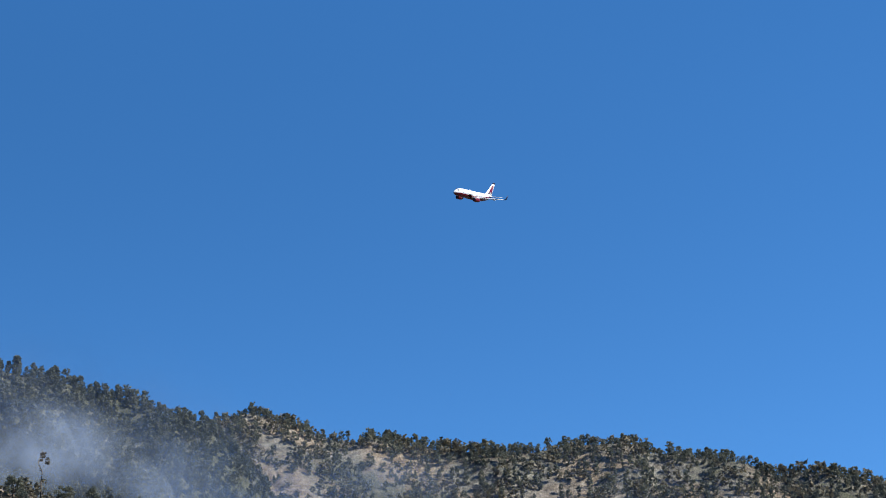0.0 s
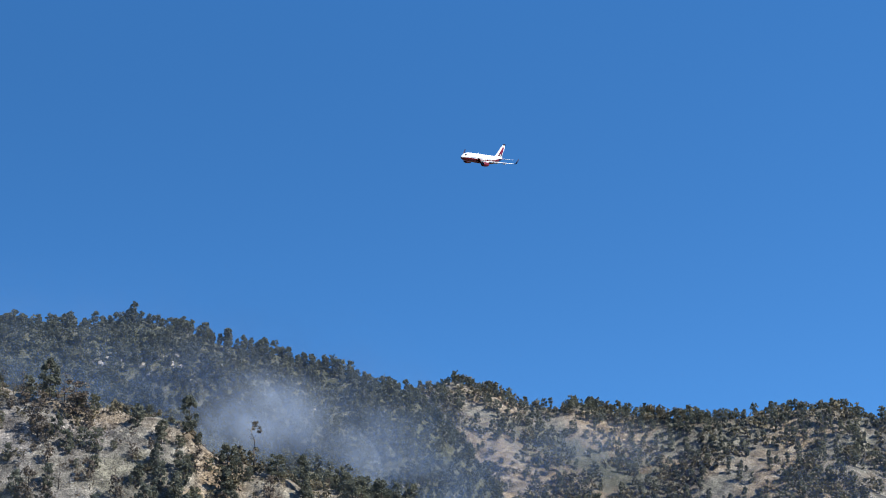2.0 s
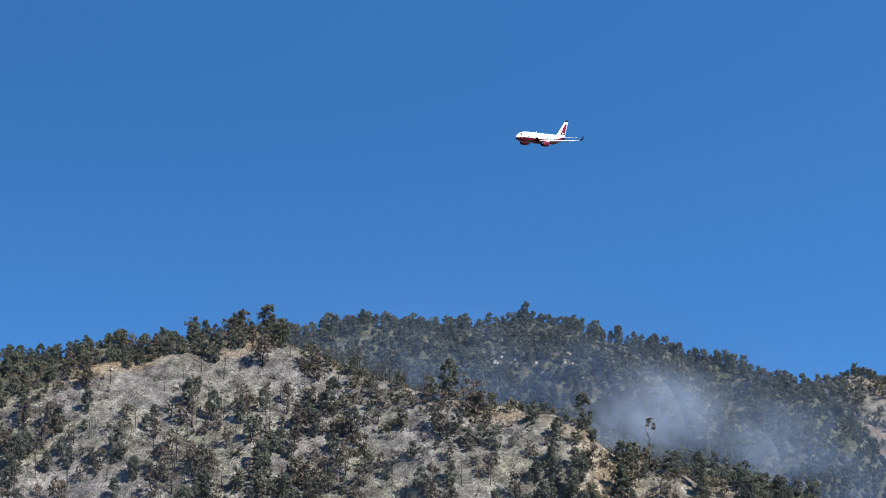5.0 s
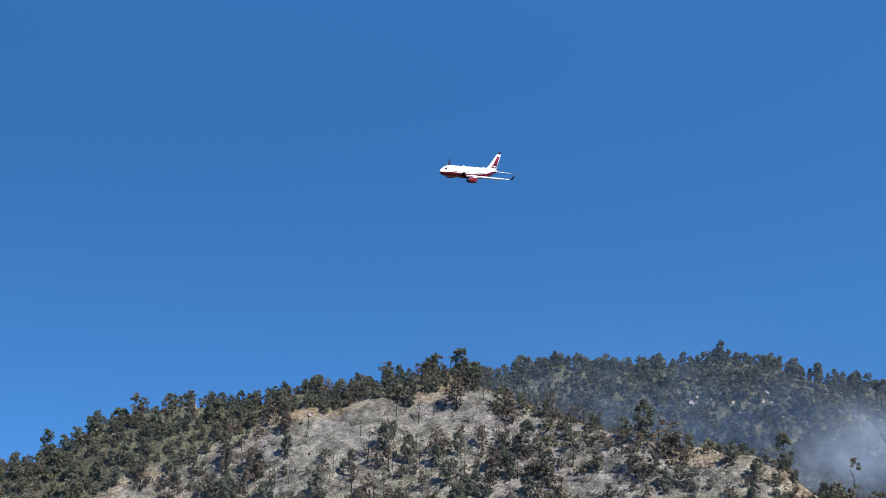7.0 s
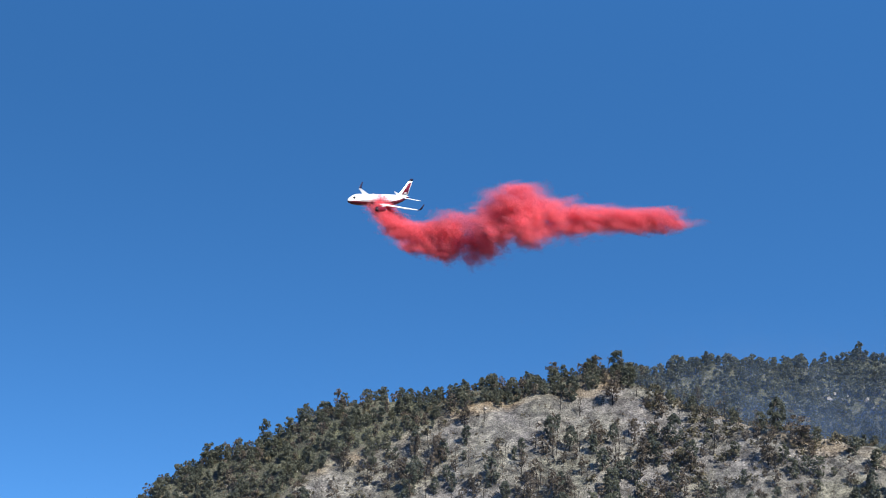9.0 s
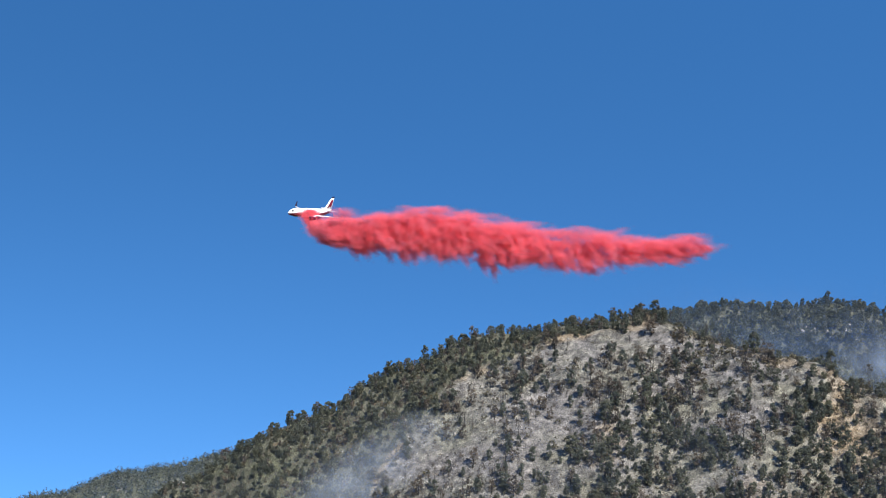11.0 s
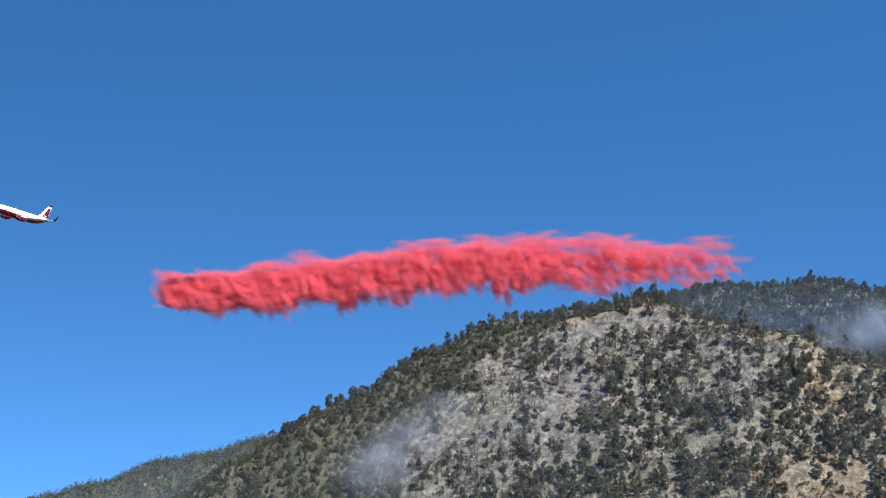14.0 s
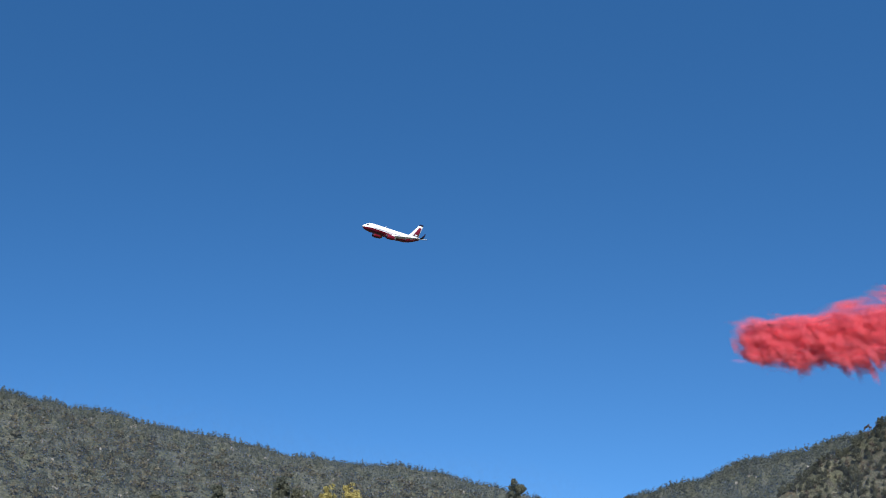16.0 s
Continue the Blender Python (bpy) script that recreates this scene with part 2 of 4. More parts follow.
def tube(points, radii, sides=5):
    """Corners and faces of a tapered limb."""
    verts, faces = [], []
    for k, (p, r) in enumerate(zip(points, radii)):
        way = Vector(points[min(k + 1, len(points) - 1)]) - Vector(points[max(k - 1, 0)])
        q = way.to_track_quat("Z", "Y")
        for s in range(sides):
            verts.append(Vector(p) + q @ Vector((r * math.cos(2 * math.pi * s / sides), r * math.sin(2 * math.pi * s / sides), 0)))
    for k in range(len(points) - 1):
        for s in range(sides):
            a, b = k * sides + s, k * sides + (s + 1) % sides
            faces.append((a, b, b + sides, a + sides))
    return [tuple(v) for v in verts], faces


def limbs(r, high, count, thick, low=0.35, reach=0.3, bend=0.05):
    """A trunk with its limbs, as arrays of corners and four-cornered faces."""
    pts = [(0, 0, -0.08 * high)]
    for k in range(1, 6):
        pts.append((r.normal(0, bend) * high * k / 5, r.normal(0, bend) * high * k / 5, high * k / 5))
    verts, faces = tube(pts, [thick * (1 - 0.85 * k / 5) for k in range(6)], 6)
    for _ in range(count):
        f = r.uniform(low, 0.97)
        k = int(f * 5)
        a, b = Vector(pts[k]), Vector(pts[min(k + 1, 5)])
        start = a.lerp(b, f * 5 - k)
        way = r.uniform(0, 2 * math.pi)
        long = high * reach * (1.15 - 0.65 * f) * r.uniform(0.6, 1.2)
        end = start + Vector((math.cos(way) * long, math.sin(way) * long, long * r.uniform(0.1, 0.9)))
        middle = start.lerp(end, 0.5) + Vector((0, 0, long * r.uniform(-0.1, 0.05)))
        v, fc = tube([start, middle, end], [thick * 0.38 * (1.1 - f), thick * 0.25 * (1.1 - f), thick * 0.06], 4)
        base = len(verts)
        verts += v
        faces += [tuple(i + base for i in q) for q in fc]
    return np.array(verts, float), np.array(faces, int)


def foliage(r, high, lobes, leaves, wide=0.3, low=0.25, leaf=0.05, peak=0.5, spread=0.13):
    """A crown of many small leaf tufts, gathered in uneven lobes, with gaps."""
    out, ways = [], []
    for _ in range(lobes):
        f = r.uniform(0, 1) ** 0.85
        level = low + (0.98 - low) * f
        w = wide * max(0.12, math.sin(math.pi * min(1, (f * (1 - peak) + peak * 0.62)) ** 1.1)) * r.uniform(0.45, 1.12)
        way = r.uniform(0, 2 * math.pi)
        centre = np.array([math.cos(way) * w, math.sin(way) * w, level])
        size = spread * r.uniform(0.6, 1.25)
        n = int(leaves * r.uniform(0.6, 1.3))
        p = r.normal(0, 1, (n, 3))
        p /= np.linalg.norm(p, axis=1)[:, None]
        p *= (r.uniform(0.25, 1, (n, 1)) ** 0.5) * size * np.array([1, 1, 0.8])
        out.append(centre + p)
        ways.append(p / size)
    p = np.concatenate(out)
    n = len(p)
    # most tufts face out of their lobe and a little upwards
    w = np.concatenate(ways) + np.array([0, 0, 0.3]) + r.normal(0, 0.8, (n, 3))
    w /= np.linalg.norm(w, axis=1)[:, None]
    u = np.cross(w, r.normal(0, 1, (n, 3)))
    u /= np.linalg.norm(u, axis=1)[:, None]
    v = np.cross(w, u)
    s = leaf * r.uniform(0.55, 1.4, (n, 1))
    tuft = np.stack([p - u * s, p + u * s * 0.7 + v * s * 0.75, p + u * s * 0.7 - v * s * 0.75], 1).reshape(-1, 3) * high
    return tuft, np.arange(3 * n).reshape(n, 3)


KINDS = {}


def tree_kind(name, make, leafy, woody, count, label):
    """Each kind has several grown shapes, of about one metre, kept as arrays and as hidden-free meshes."""
    KINDS[name] = (leafy, woody, label, [])
    for i in range(count):
        r = np.random.default_rng(abs(sum(map(ord, name))) * 31 + i)
        wood, crown = make(r)
        KINDS[name][3].append((wood, crown))


tree_kind("juniper", lambda r: (limbs(r, 0.8, 7, 0.035), foliage(r, 1, 38, 54, 0.29, 0.1, 0.032, 0.5, 0.105)), GREEN, BARK, 6, "grey-green juniper tree on the dry slope")
tree_kind("pinyon_pine", lambda r: (limbs(r, 0.95, 9, 0.028), foliage(r, 1, 44, 46, 0.21, 0.12, 0.029, 0.3, 0.078)), GREY_GREEN, BARK, 6, "dark green pinyon pine with an uneven crown")
tree_kind("scorched_pine", lambda r: (limbs(r, 0.95, 14, 0.028, 0.15), foliage(r, 1, 30, 38, 0.25, 0.18, 0.027, 0.4, 0.085)), SCORCHED, CHAR, 5, "scorched pine with thin brown needles")
tree_kind("burned_snag", lambda r: (limbs(r, 1.0, 16, 0.022, 0.2, 0.22, 0.03), foliage(r, 1, 7, 14, 0.14, 0.35, 0.022, 0.4, 0.09)), SCORCHED, CHAR, 5, "bare charred snag standing in ash")
tree_kind("brush", lambda r: (limbs(r, 0.5, 6, 0.03, 0.1, 0.7), foliage(r, 1, 12, 50, 0.6, 0.12, 0.06, 0.8, 0.22)), BRUSH, GREY_WOOD, 4, "low dry brush on the slope")
def far_crown(r):
    """A small pointed conifer crown, wide below."""
    n = 26
    f = r.uniform(0, 1, n) ** 1.2
    way = r.uniform(0, 2 * math.pi, n)
    w = (0.06 + 0.36 * (1 - f)) * r.uniform(0.5, 1.1, n)
    p = np.stack([np.cos(way) * w, np.sin(way) * w, 0.1 + 0.88 * f], 1)
    v = r.normal(0, 1, (n, 3, 3)) * (0.075 + 0.07 * (1 - f))[:, None, None]
    return (p[:, None, :] + v).reshape(-1, 3), np.arange(3 * n).reshape(n, 3)


tree_kind("autumn_tree", lambda r: (limbs(r, 0.85, 8, 0.03), foliage(r, 1, 30, 50, 0.22, 0.2, 0.03, 0.45, 0.1)), YELLOW, BARK, 1, "pale yellow autumn tree in the valley")
tree_kind("far_pine", lambda r: (limbs(r, 0.9, 1, 0.025), far_crown(r)), GREY_GREEN, BARK, 10, "small conifer on the distant ridge")
tree_kind("dead_tree", lambda r: (limbs(r, 1.0, 20, 0.026, 0.55, 0.3, 0.05), foliage(r, 1, 9, 22, 0.13, 0.72, 0.02, 0.4, 0.045)), SCORCHED, GREY_WOOD, 1, "tall dead tree with a ragged tuft of top branches")

PROTOTYPES = {}


def stand_tree(kind, x, y, high, turn, lean=0.0, wide=1.0, group="trees on the burned slope"):
    leafy, woody, label, shapes = KINDS[kind]
    k = int(rng.integers(len(shapes)))
    z = float(ground_height(x, y)) - 0.05 * high
    m = Matrix.LocRotScale((x, y, z), Euler((lean, 0, turn)), None)
    if (kind, k) not in PROTOTYPES:
        root = new(kind)
        (wv, wf), (cv, cf) = shapes[k]
        part("trunk", mesh_from("trunk", wv, wf, True), woody, root)
        part("crown", mesh_from("crown", cv, cf), leafy, root)
        tagged(root, label, "tree" if kind != "brush" else "shrub", group if kind != "dead_tree" else "")
        PROTOTYPES[kind, k] = root
        root.matrix_basis = m
        root.scale = (high * wide, high * wide, high)
        return root
    root = copy_thing(PROTOTYPES[kind, k], m)
    root.scale = (high * wide, high * wide, high)
    return root


def woods(name, label, kinds, places, keep=1.0):
    """A stand of trees that nobody could count, joined: one mesh of leaves under one of wood."""
    bits = {}
    for (x, y, high, turn), kind in zip(places, kinds):
        leafy, woody, _, shapes = KINDS[kind]
        (wv, wf), (cv, cf) = shapes[int(rng.integers(len(shapes)))]
        c, s = math.cos(turn), math.sin(turn)
        spin = np.array([[c, s, 0], [-s, c, 0], [0, 0, 1]]) * high
        at = np.array([x, y, float(ground_height(x, y)) - 0.05 * high])
        n = max(8, int(len(cf) * (keep if kind != "brush" or keep < 1 else 0.05)))
        pick = rng.permutation(len(cf))[:n]
        q = cv.reshape(-1, 3, 3)[pick]
        if n < len(cf):
            mid = q.mean(1, keepdims=True)
            q = mid + (q - mid) * (n / len(cf)) ** -0.45
        bits.setdefault(leafy.name, []).append(q.reshape(-1, 3) @ spin + at)
        bits.setdefault((woody.name,), []).append((wv @ spin + at, wf[:30] if 0.1 < keep < 1 else wf[:12]))
    root = None
    for key, found in bits.items():
        if isinstance(key, tuple):
            base, v, f = 0, [], []
            for a, b in found:
                v.append(a)
                f.append(b + base)
                base += len(a)
            me = mesh_from("trunks", np.concatenate(v), np.concatenate(f), True)
            me.materials.append(bpy.data.materials[key[0]])
        else:
            v = np.concatenate(found)
            me = mesh_from("leaves", v, np.arange(len(v)).reshape(-1, 3))
            me.materials.append(bpy.data.materials[key])
        if root is None:
            root = tagged(new(name, me), label, "woods", kind="stuff")
        else:
            ob = new("tree_leaves" if not isinstance(key, tuple) else "tree_trunks", me)
            ob.parent = root


def spots(count, turn, radius, share, gap, tries=60):
    """Random places in a sector, thinned by share(x, y), no two nearer than gap."""
    out, grid = [], {}
    for _ in range(count * tries):
        if len(out) >= count:
            break
        a, r = radians(rng.uniform(*turn)), rng.uniform(*radius)
        x, y = -math.sin(a) * r, math.cos(a) * r
        if rng.uniform() > share(x, y):
            continue
        i, j = int(x // gap), int(y // gap)
        if any((x - p) ** 2 + (y - q) ** 2 < gap * gap for u in (-1, 0, 1) for v in (-1, 0, 1) for p, q in grid.get((i + u, j + v), ())):
            continue
        grid.setdefault((i, j), []).append((x, y))
        out.append((x, y))
    return out


def forest_share(x, y):
    """Green belt along the crest and down the flank."""
    a, d = slope_place(x, y)
    edge = float(curve_at(BURN_EDGE, a))
    if a < -1.5:
        return 0.0
    return 1.0 if -4 < d < edge - 0.3 or (a > 21 and d > -4) else 0.0


def clumpy(x, y, size, seed):
    return noise.noise(Vector((x / size + seed, y / size, 0.37 * seed)))


def mid_share(x, y):
    a, d = slope_place(x, y)
    edge = float(curve_at(BURN_EDGE, a))
    if d < edge + 0.3 or a > 21:
        return 0.0
    down = min(1.0, max(0.0, (d - 2) / 9))
    right = min(1.0, max(0.0, (13 - a) / 9))
    return max(0.05, min(1.0, 0.1 + 0.6 * down * right + 1.5 * clumpy(x, y, 7, 3)))


def slope_kind(x, y):
    pick = rng.uniform()
    if float(burned_share(x, y)) > 0.45:
        return "burned_snag" if pick < 0.48 else "scorched_pine" if pick < 0.76 else "pinyon_pine"
    return "pinyon_pine" if pick < 0.46 else "juniper" if pick < 0.8 else "scorched_pine"


def plant_main():
    green = spots(1750, (-1.5, 36), (84, 127), forest_share, 0.55)
    woods("hill_woods", "dense green juniper woods down the flank of the hill", ["juniper" if rng.uniform() < 0.5 else "pinyon_pine" if rng.uniform() < 0.62 else "scorched_pine" for _ in green],
          [(x, y, rng.uniform(0.75, 1.5) + 0.9 * rng.uniform() ** 7, rng.uniform(0, 6.28)) for x, y in green], 0.26)
    standing = spots(295, (-23, 20), (88, 121), mid_share, 1.35)
    for x, y in standing:
        stand_tree(slope_kind(x, y), x, y, rng.uniform(1.4, 3.0), rng.uniform(0, 6.28), rng.normal(0, 0.04), rng.uniform(0.8, 1.1))
    # the landmark trees
    for kind, a, r, high, wide in (("pinyon_pine", -0.7, 122.6, 2.6, 1.25), ("pinyon_pine", -1.25, 122.9, 1.9, 1.1), ("scorched_pine", 2.25, 122.8, 2.0, 1.2), ("juniper", 0.5, 123, 1.5, 1.3),
                                   ("pinyon_pine", 15.3, 122.9, 2.6, 0.9), ("pinyon_pine", -17.6, 110.5, 3.1, 0.7), ("pinyon_pine", -13.2, 112, 3.0, 0.85), ("juniper", -14.7, 111.5, 2.0, 1.2),
                                   ("scorched_pine", -8.9, 112, 3.2, 1.3), ("juniper", -16.6, 111, 1.8, 1.3), ("juniper", -19.6, 109, 3.2, 1.2), ("pinyon_pine", -21.5, 108, 3.2, 1.0), ("scorched_pine", -0.5, 118.5, 2.6, 1.3), ("pinyon_pine", -7.9, 113, 3.4, 0.9)):
        stand_tree(kind, -math.sin(radians(a)) * r, math.cos(radians(a)) * r, high, rng.uniform(0, 6.28), 0, wide)
    stand_tree("dead_tree", 30.3, 107.8, 3.9, 2.0)
    for x, y in spots(46, (-9, 1), (112, 126), lambda x, y: 1.0 if -4 < slope_place(x, y)[1] < 3 else 0.0, 0.7):
        stand_tree("burned_snag", x, y, rng.uniform(1.4, 2.6), rng.uniform(0, 6.28), rng.normal(0, 0.03), 0.9)
    low = spots(860, (-26, 21), (84, 119), lambda x, y: mid_share(x, y) * (0.25 + 0.75 * (slope_place(x, y)[1] > 6)), 0.85)
    woods("slope_woods", "mixed green and scorched trees thick on the lower slope", [slope_kind(x, y) for x, y in low], [(x, y, rng.uniform(1.0, 2.2), rng.uniform(0, 6.28)) for x, y in low], 0.24)
    brush = spots(1900, (-25, 34), (80, 124), lambda x, y: (0.3 + 0.6 * (clumpy(x, y, 5, 9) > 0)) * (1 - 0.6 * float(burned_share(x, y))), 0.45)
    woods("brush_cover", "low dry brush and charred stubs scattered over the slope", ["brush" if rng.uniform() < 0.55 else "burned_snag" if rng.uniform() < 0.4 else "scorched_pine" for _ in brush],
          [(x, y, rng.uniform(0.25, 0.85) ** 1.0, rng.uniform(0, 6.28)) for x, y in brush], 0.2)
    spur = spots(180, (-22, -2), (106, 124), lambda x, y: 0.4 + 0.6 * (clumpy(x, y, 6, 4) > -0.1), 0.9)
    woods("spur_brush", "dense brush and low junipers along the spur", ["juniper" if rng.uniform() < 0.5 else "brush" if rng.uniform() < 0.5 else "scorched_pine" for _ in spur],
          [(x, y, rng.uniform(0.7, 1.8), rng.uniform(0, 6.28)) for x, y in spur], 0.3)


def rocks():
    """Pale stones lying over the slope, one joined mesh."""
    places = spots(2600, (-52, 24), (84, 180), lambda x, y: 0.35 + 0.65 * (clumpy(x, y, 4, 6) > 0.05), 0.3)
    cube = np.array([(i, j, k) for i in (-1, 1) for j in (-1, 1) for k in (-1, 1)], float)
    sides = np.array([(0, 1, 3, 2), (4, 6, 7, 5), (0, 4, 5, 1), (2, 3, 7, 6), (0, 2, 6, 4), (1, 5, 7, 3)])
    verts, faces = [], []
    ledges = [(-math.sin(radians(a)) * r + rng.normal(0, 0.7), math.cos(radians(a)) * r + rng.normal(0, 0.7)) for a, r in ((-12.7, 138), (-11.4, 137), (-10.2, 138), (-13.4, 136.5), (-9.6, 138)) for _ in range(6)]
    away = spots(620, (20, 64), (292, 420), lambda x, y: max(0.02, min(1.0, 3 * clumpy(x, y, 9, 21))), 0.7)
    for n, (x, y) in enumerate(ledges + places + away):
        size = 0.12 + 0.4 * rng.uniform() ** 2 if n >= len(ledges) + len(places) else 0.24 * rng.uniform(0.5, 1) if n < len(ledges) else 0.05 + 0.13 * rng.uniform() ** 4
        q = np.array(Euler(rng.uniform(0, 6.28, 3)).to_matrix())
        verts.append((cube * rng.uniform(0.5, 1.2, (8, 3))) @ q * size + np.array([x, y, float(ground_height(x, y)) + size * 0.2]))
        faces.append(sides + 8 * n)
    me = mesh_from("loose_rock", np.concatenate(verts), np.concatenate(faces))
    me.materials.append(STONE)
    tagged(new("loose_rock", me), "pale loose stones scattered over the slope", "rocks", kind="stuff")


def stubble():
    """Charred stubs, ash-caked litter and dead grass, too small to count."""
    places = spots(6500, (-26, 23), (86, 123), lambda x, y: 0.2 + 0.8 * (clumpy(x, y, 2.5, 12) > 0), 0.2, 12)
    verts = []
    for x, y in places:
        size, z = 0.06 + 0.2 * rng.uniform() ** 2, float(ground_height(x, y))
        p = rng.normal(0, 1, (7, 1, 3)) * np.array([size, size, size * 0.5]) + np.array([x, y, z + size * 0.4])
        verts.append((p + rng.normal(0, 1, (7, 4, 3)) * size * 0.42).reshape(-1, 3))
    v = np.concatenate(verts)
    me = mesh_from("charred_stubble", v, np.arange(len(v)).reshape(-1, 4))
    me.materials.append(SCORCHED)
    tagged(new("charred_stubble", me), "dark charred stubble and litter over the ash", "stubble", kind="stuff")


def valley_trees():
    """Tops of conifers that stand in the valley."""
    for kind, x, y, top, wide in (("pinyon_pine", -60.6, -5, 3.4, 0.8), ("pinyon_pine", -80.1, -18.8, 3.6, 0.7), ("autumn_tree", -76.5, -15.9, 2.7, 0.8), ("autumn_tree", -74.6, -14.4, 2.8, 0.8), ("pinyon_pine", -85, -23, 2.8, 0.8), ("juniper", -89, -27, 2.2, 1.0), ("juniper", -79, -17, 2.3, 0.9)):
        stand_tree(kind, x, y, (top - float(ground_height(x, y))) / 0.95, rng.uniform(0, 6.28), 0, wide, "valley conifers")


def plant_far():
    back = spots(2500, (-25.5, 6), (116, 150), lambda x, y: 1.0 if slope_place(x, y)[1] < -3.5 else 0.0, 0.58)
    woods("back_ridge_woods", "dense dark pine woods on the ridge behind", ["pinyon_pine" if rng.uniform() < 0.7 else "juniper" for _ in back],
          [(x, y, rng.uniform(0.9, 1.6) + 0.6 * rng.uniform() ** 8, rng.uniform(0, 6.28)) for x, y in back], 0.12)
    right = spots(2300, (-54, -19.5), (150, 183), lambda x, y: min(1, max(0.08, 0.4 + 1.1 * clumpy(x, y, 6, 5) + (0.35 if math.hypot(x, y) > 175 else 0))), 0.66)
    woods("right_ridge_woods", "scattered junipers on a tan hillside", ["juniper" if rng.uniform() < 0.5 else "brush" if rng.uniform() < 0.5 else "pinyon_pine" for _ in right],
          [(x, y, rng.uniform(0.7, 1.6), rng.uniform(0, 6.28)) for x, y in right], 0.1)
    far = spots(2600, (20, 37), (286, 336), lambda x, y: min(1, max(0.15, 0.75 + 0.9 * clumpy(x, y, 14, 2))), 1.0)
    woods("far_ridge_woods", "thin woods on a distant ridge", ["far_pine"] * len(far), [(x, y, rng.uniform(1.0, 2.3), rng.uniform(0, 6.28)) for x, y in far])
    left = spots(9500, (34, 66), (300, 428), lambda x, y: min(1, max(0.12, 0.72 + 1.0 * clumpy(x, y, 16, 7) + (0.4 if math.hypot(x, y) > 400 else 0))), 1.0)
    woods("left_ridge_woods", "thin woods over a long distant ridge", ["far_pine" if rng.uniform() < 0.7 or math.hypot(x, y) > 405 else "brush" for x, y in left], [(x, y, rng.uniform(0.9, 2.3), rng.uniform(0, 6.28)) for x, y in left])


plant_main()
rocks()
stubble()
valley_trees()
plant_far()


# ---- the tanker aircraft: nose along +x, port wing along +y ----
WHITE = plain("white_paint", (0.8, 0.8, 0.79), 0.3, spread=0.04, scale=0.6)
RED = plain("red_paint", (0.16, 0.009, 0.022), 0.35, spread=0.1, scale=0.6)
NAVY = plain("navy_paint", (0.02, 0.02, 0.05), 0.4, spread=0.1)
GREY_METAL = plain("grey_metal", (0.45, 0.45, 0.46), 0.35, 0.6, spread=0.08)
GLASS_DARK = plain("cockpit_glass", (0.015, 0.017, 0.02), 0.08, spread=0.05)


def loft(rings, close=True):
    """Faces between rings of equal count."""
    n = len(rings[0])
    verts = np.concatenate([np.asarray(r, float) for r in rings])
    faces = [(k * n + s, k * n + (s + 1) % n, (k + 1) * n + (s + 1) % n, (k + 1) * n + s) for k in range(len(rings) - 1) for s in range(n if close else n - 1)]
    return verts, faces


def solid(name, rings, mat, parent, label=""):
    """A closed skin over rings, with its ends capped."""
    n = len(rings[0])
    bm = bmesh.new()
    verts, faces = loft(rings)
    vs = [bm.verts.new(v) for v in verts]
    for f in faces:
        bm.faces.new([vs[i] for i in f])
    bm.faces.new([vs[i] for i in range(n)][::-1])
    bm.faces.new([vs[len(vs) - n + i] for i in range(n)])
    bmesh.ops.recalc_face_normals(bm, faces=bm.faces)
    for f in bm.faces:
        f.smooth = True
    me = bpy.data.meshes.new(name)
    bm.to_mesh(me)
    bm.free()
    return part(name, me, mat, parent, label)


def foil(x, y, z, chord, thick, up=(0, 0, 1)):
    """A wing section at a place, its leading edge at x; thickness along up."""
    out = []
    for u, t in ((0, 0), (0.04, 0.5), (0.2, 0.95), (0.45, 1), (0.75, 0.55), (1, 0.04), (0.75, -0.4), (0.45, -0.7), (0.2, -0.75), (0.04, -0.45)):
        out.append((x - u * chord, y + up[1] * t * thick, z + up[2] * t * thick))
    return out


HULL = [(15.75, 0.05, -0.45), (15.4, 0.5, -0.42), (14.8, 0.9, -0.36), (13.9, 1.28, -0.24), (12.8, 1.6, -0.1), (11.4, 1.82, -0.02), (10, 1.88, 0), (5, 1.88, 0), (0, 1.88, 0), (-5, 1.88, 0), (-7.5, 1.82, 0.06), (-10, 1.55, 0.32), (-12.5, 1.1, 0.72), (-14.5, 0.62, 1.05), (-15.7, 0.24, 1.25)]


def hull_ring(x, r, z, a0, a1, n):
    return [(x, r * math.cos(a), z + r * 1.06 * math.sin(a)) for a in (radians(a0 + (a1 - a0) * k / n) for k in range(n + 1))]


def hull_skin(name, low, mat, parent, label=""):
    """Upper or lower skin; the paint line sweeps up towards the tail."""
    rings = []
    for x, r, z in HULL:
        line = np.interp(x, [-15.7, -11, -6, 2, 10, 15.7], [40, 22, 0, -8, -3, 2])
        rings.append(hull_ring(x, r, z, 180 - line, 360 + line, 14) if low else hull_ring(x, r, z, line, 180 - line, 18))
    verts, faces = loft(rings, False)
    return part(name, mesh_from(name, verts, faces, True), mat, parent, label)


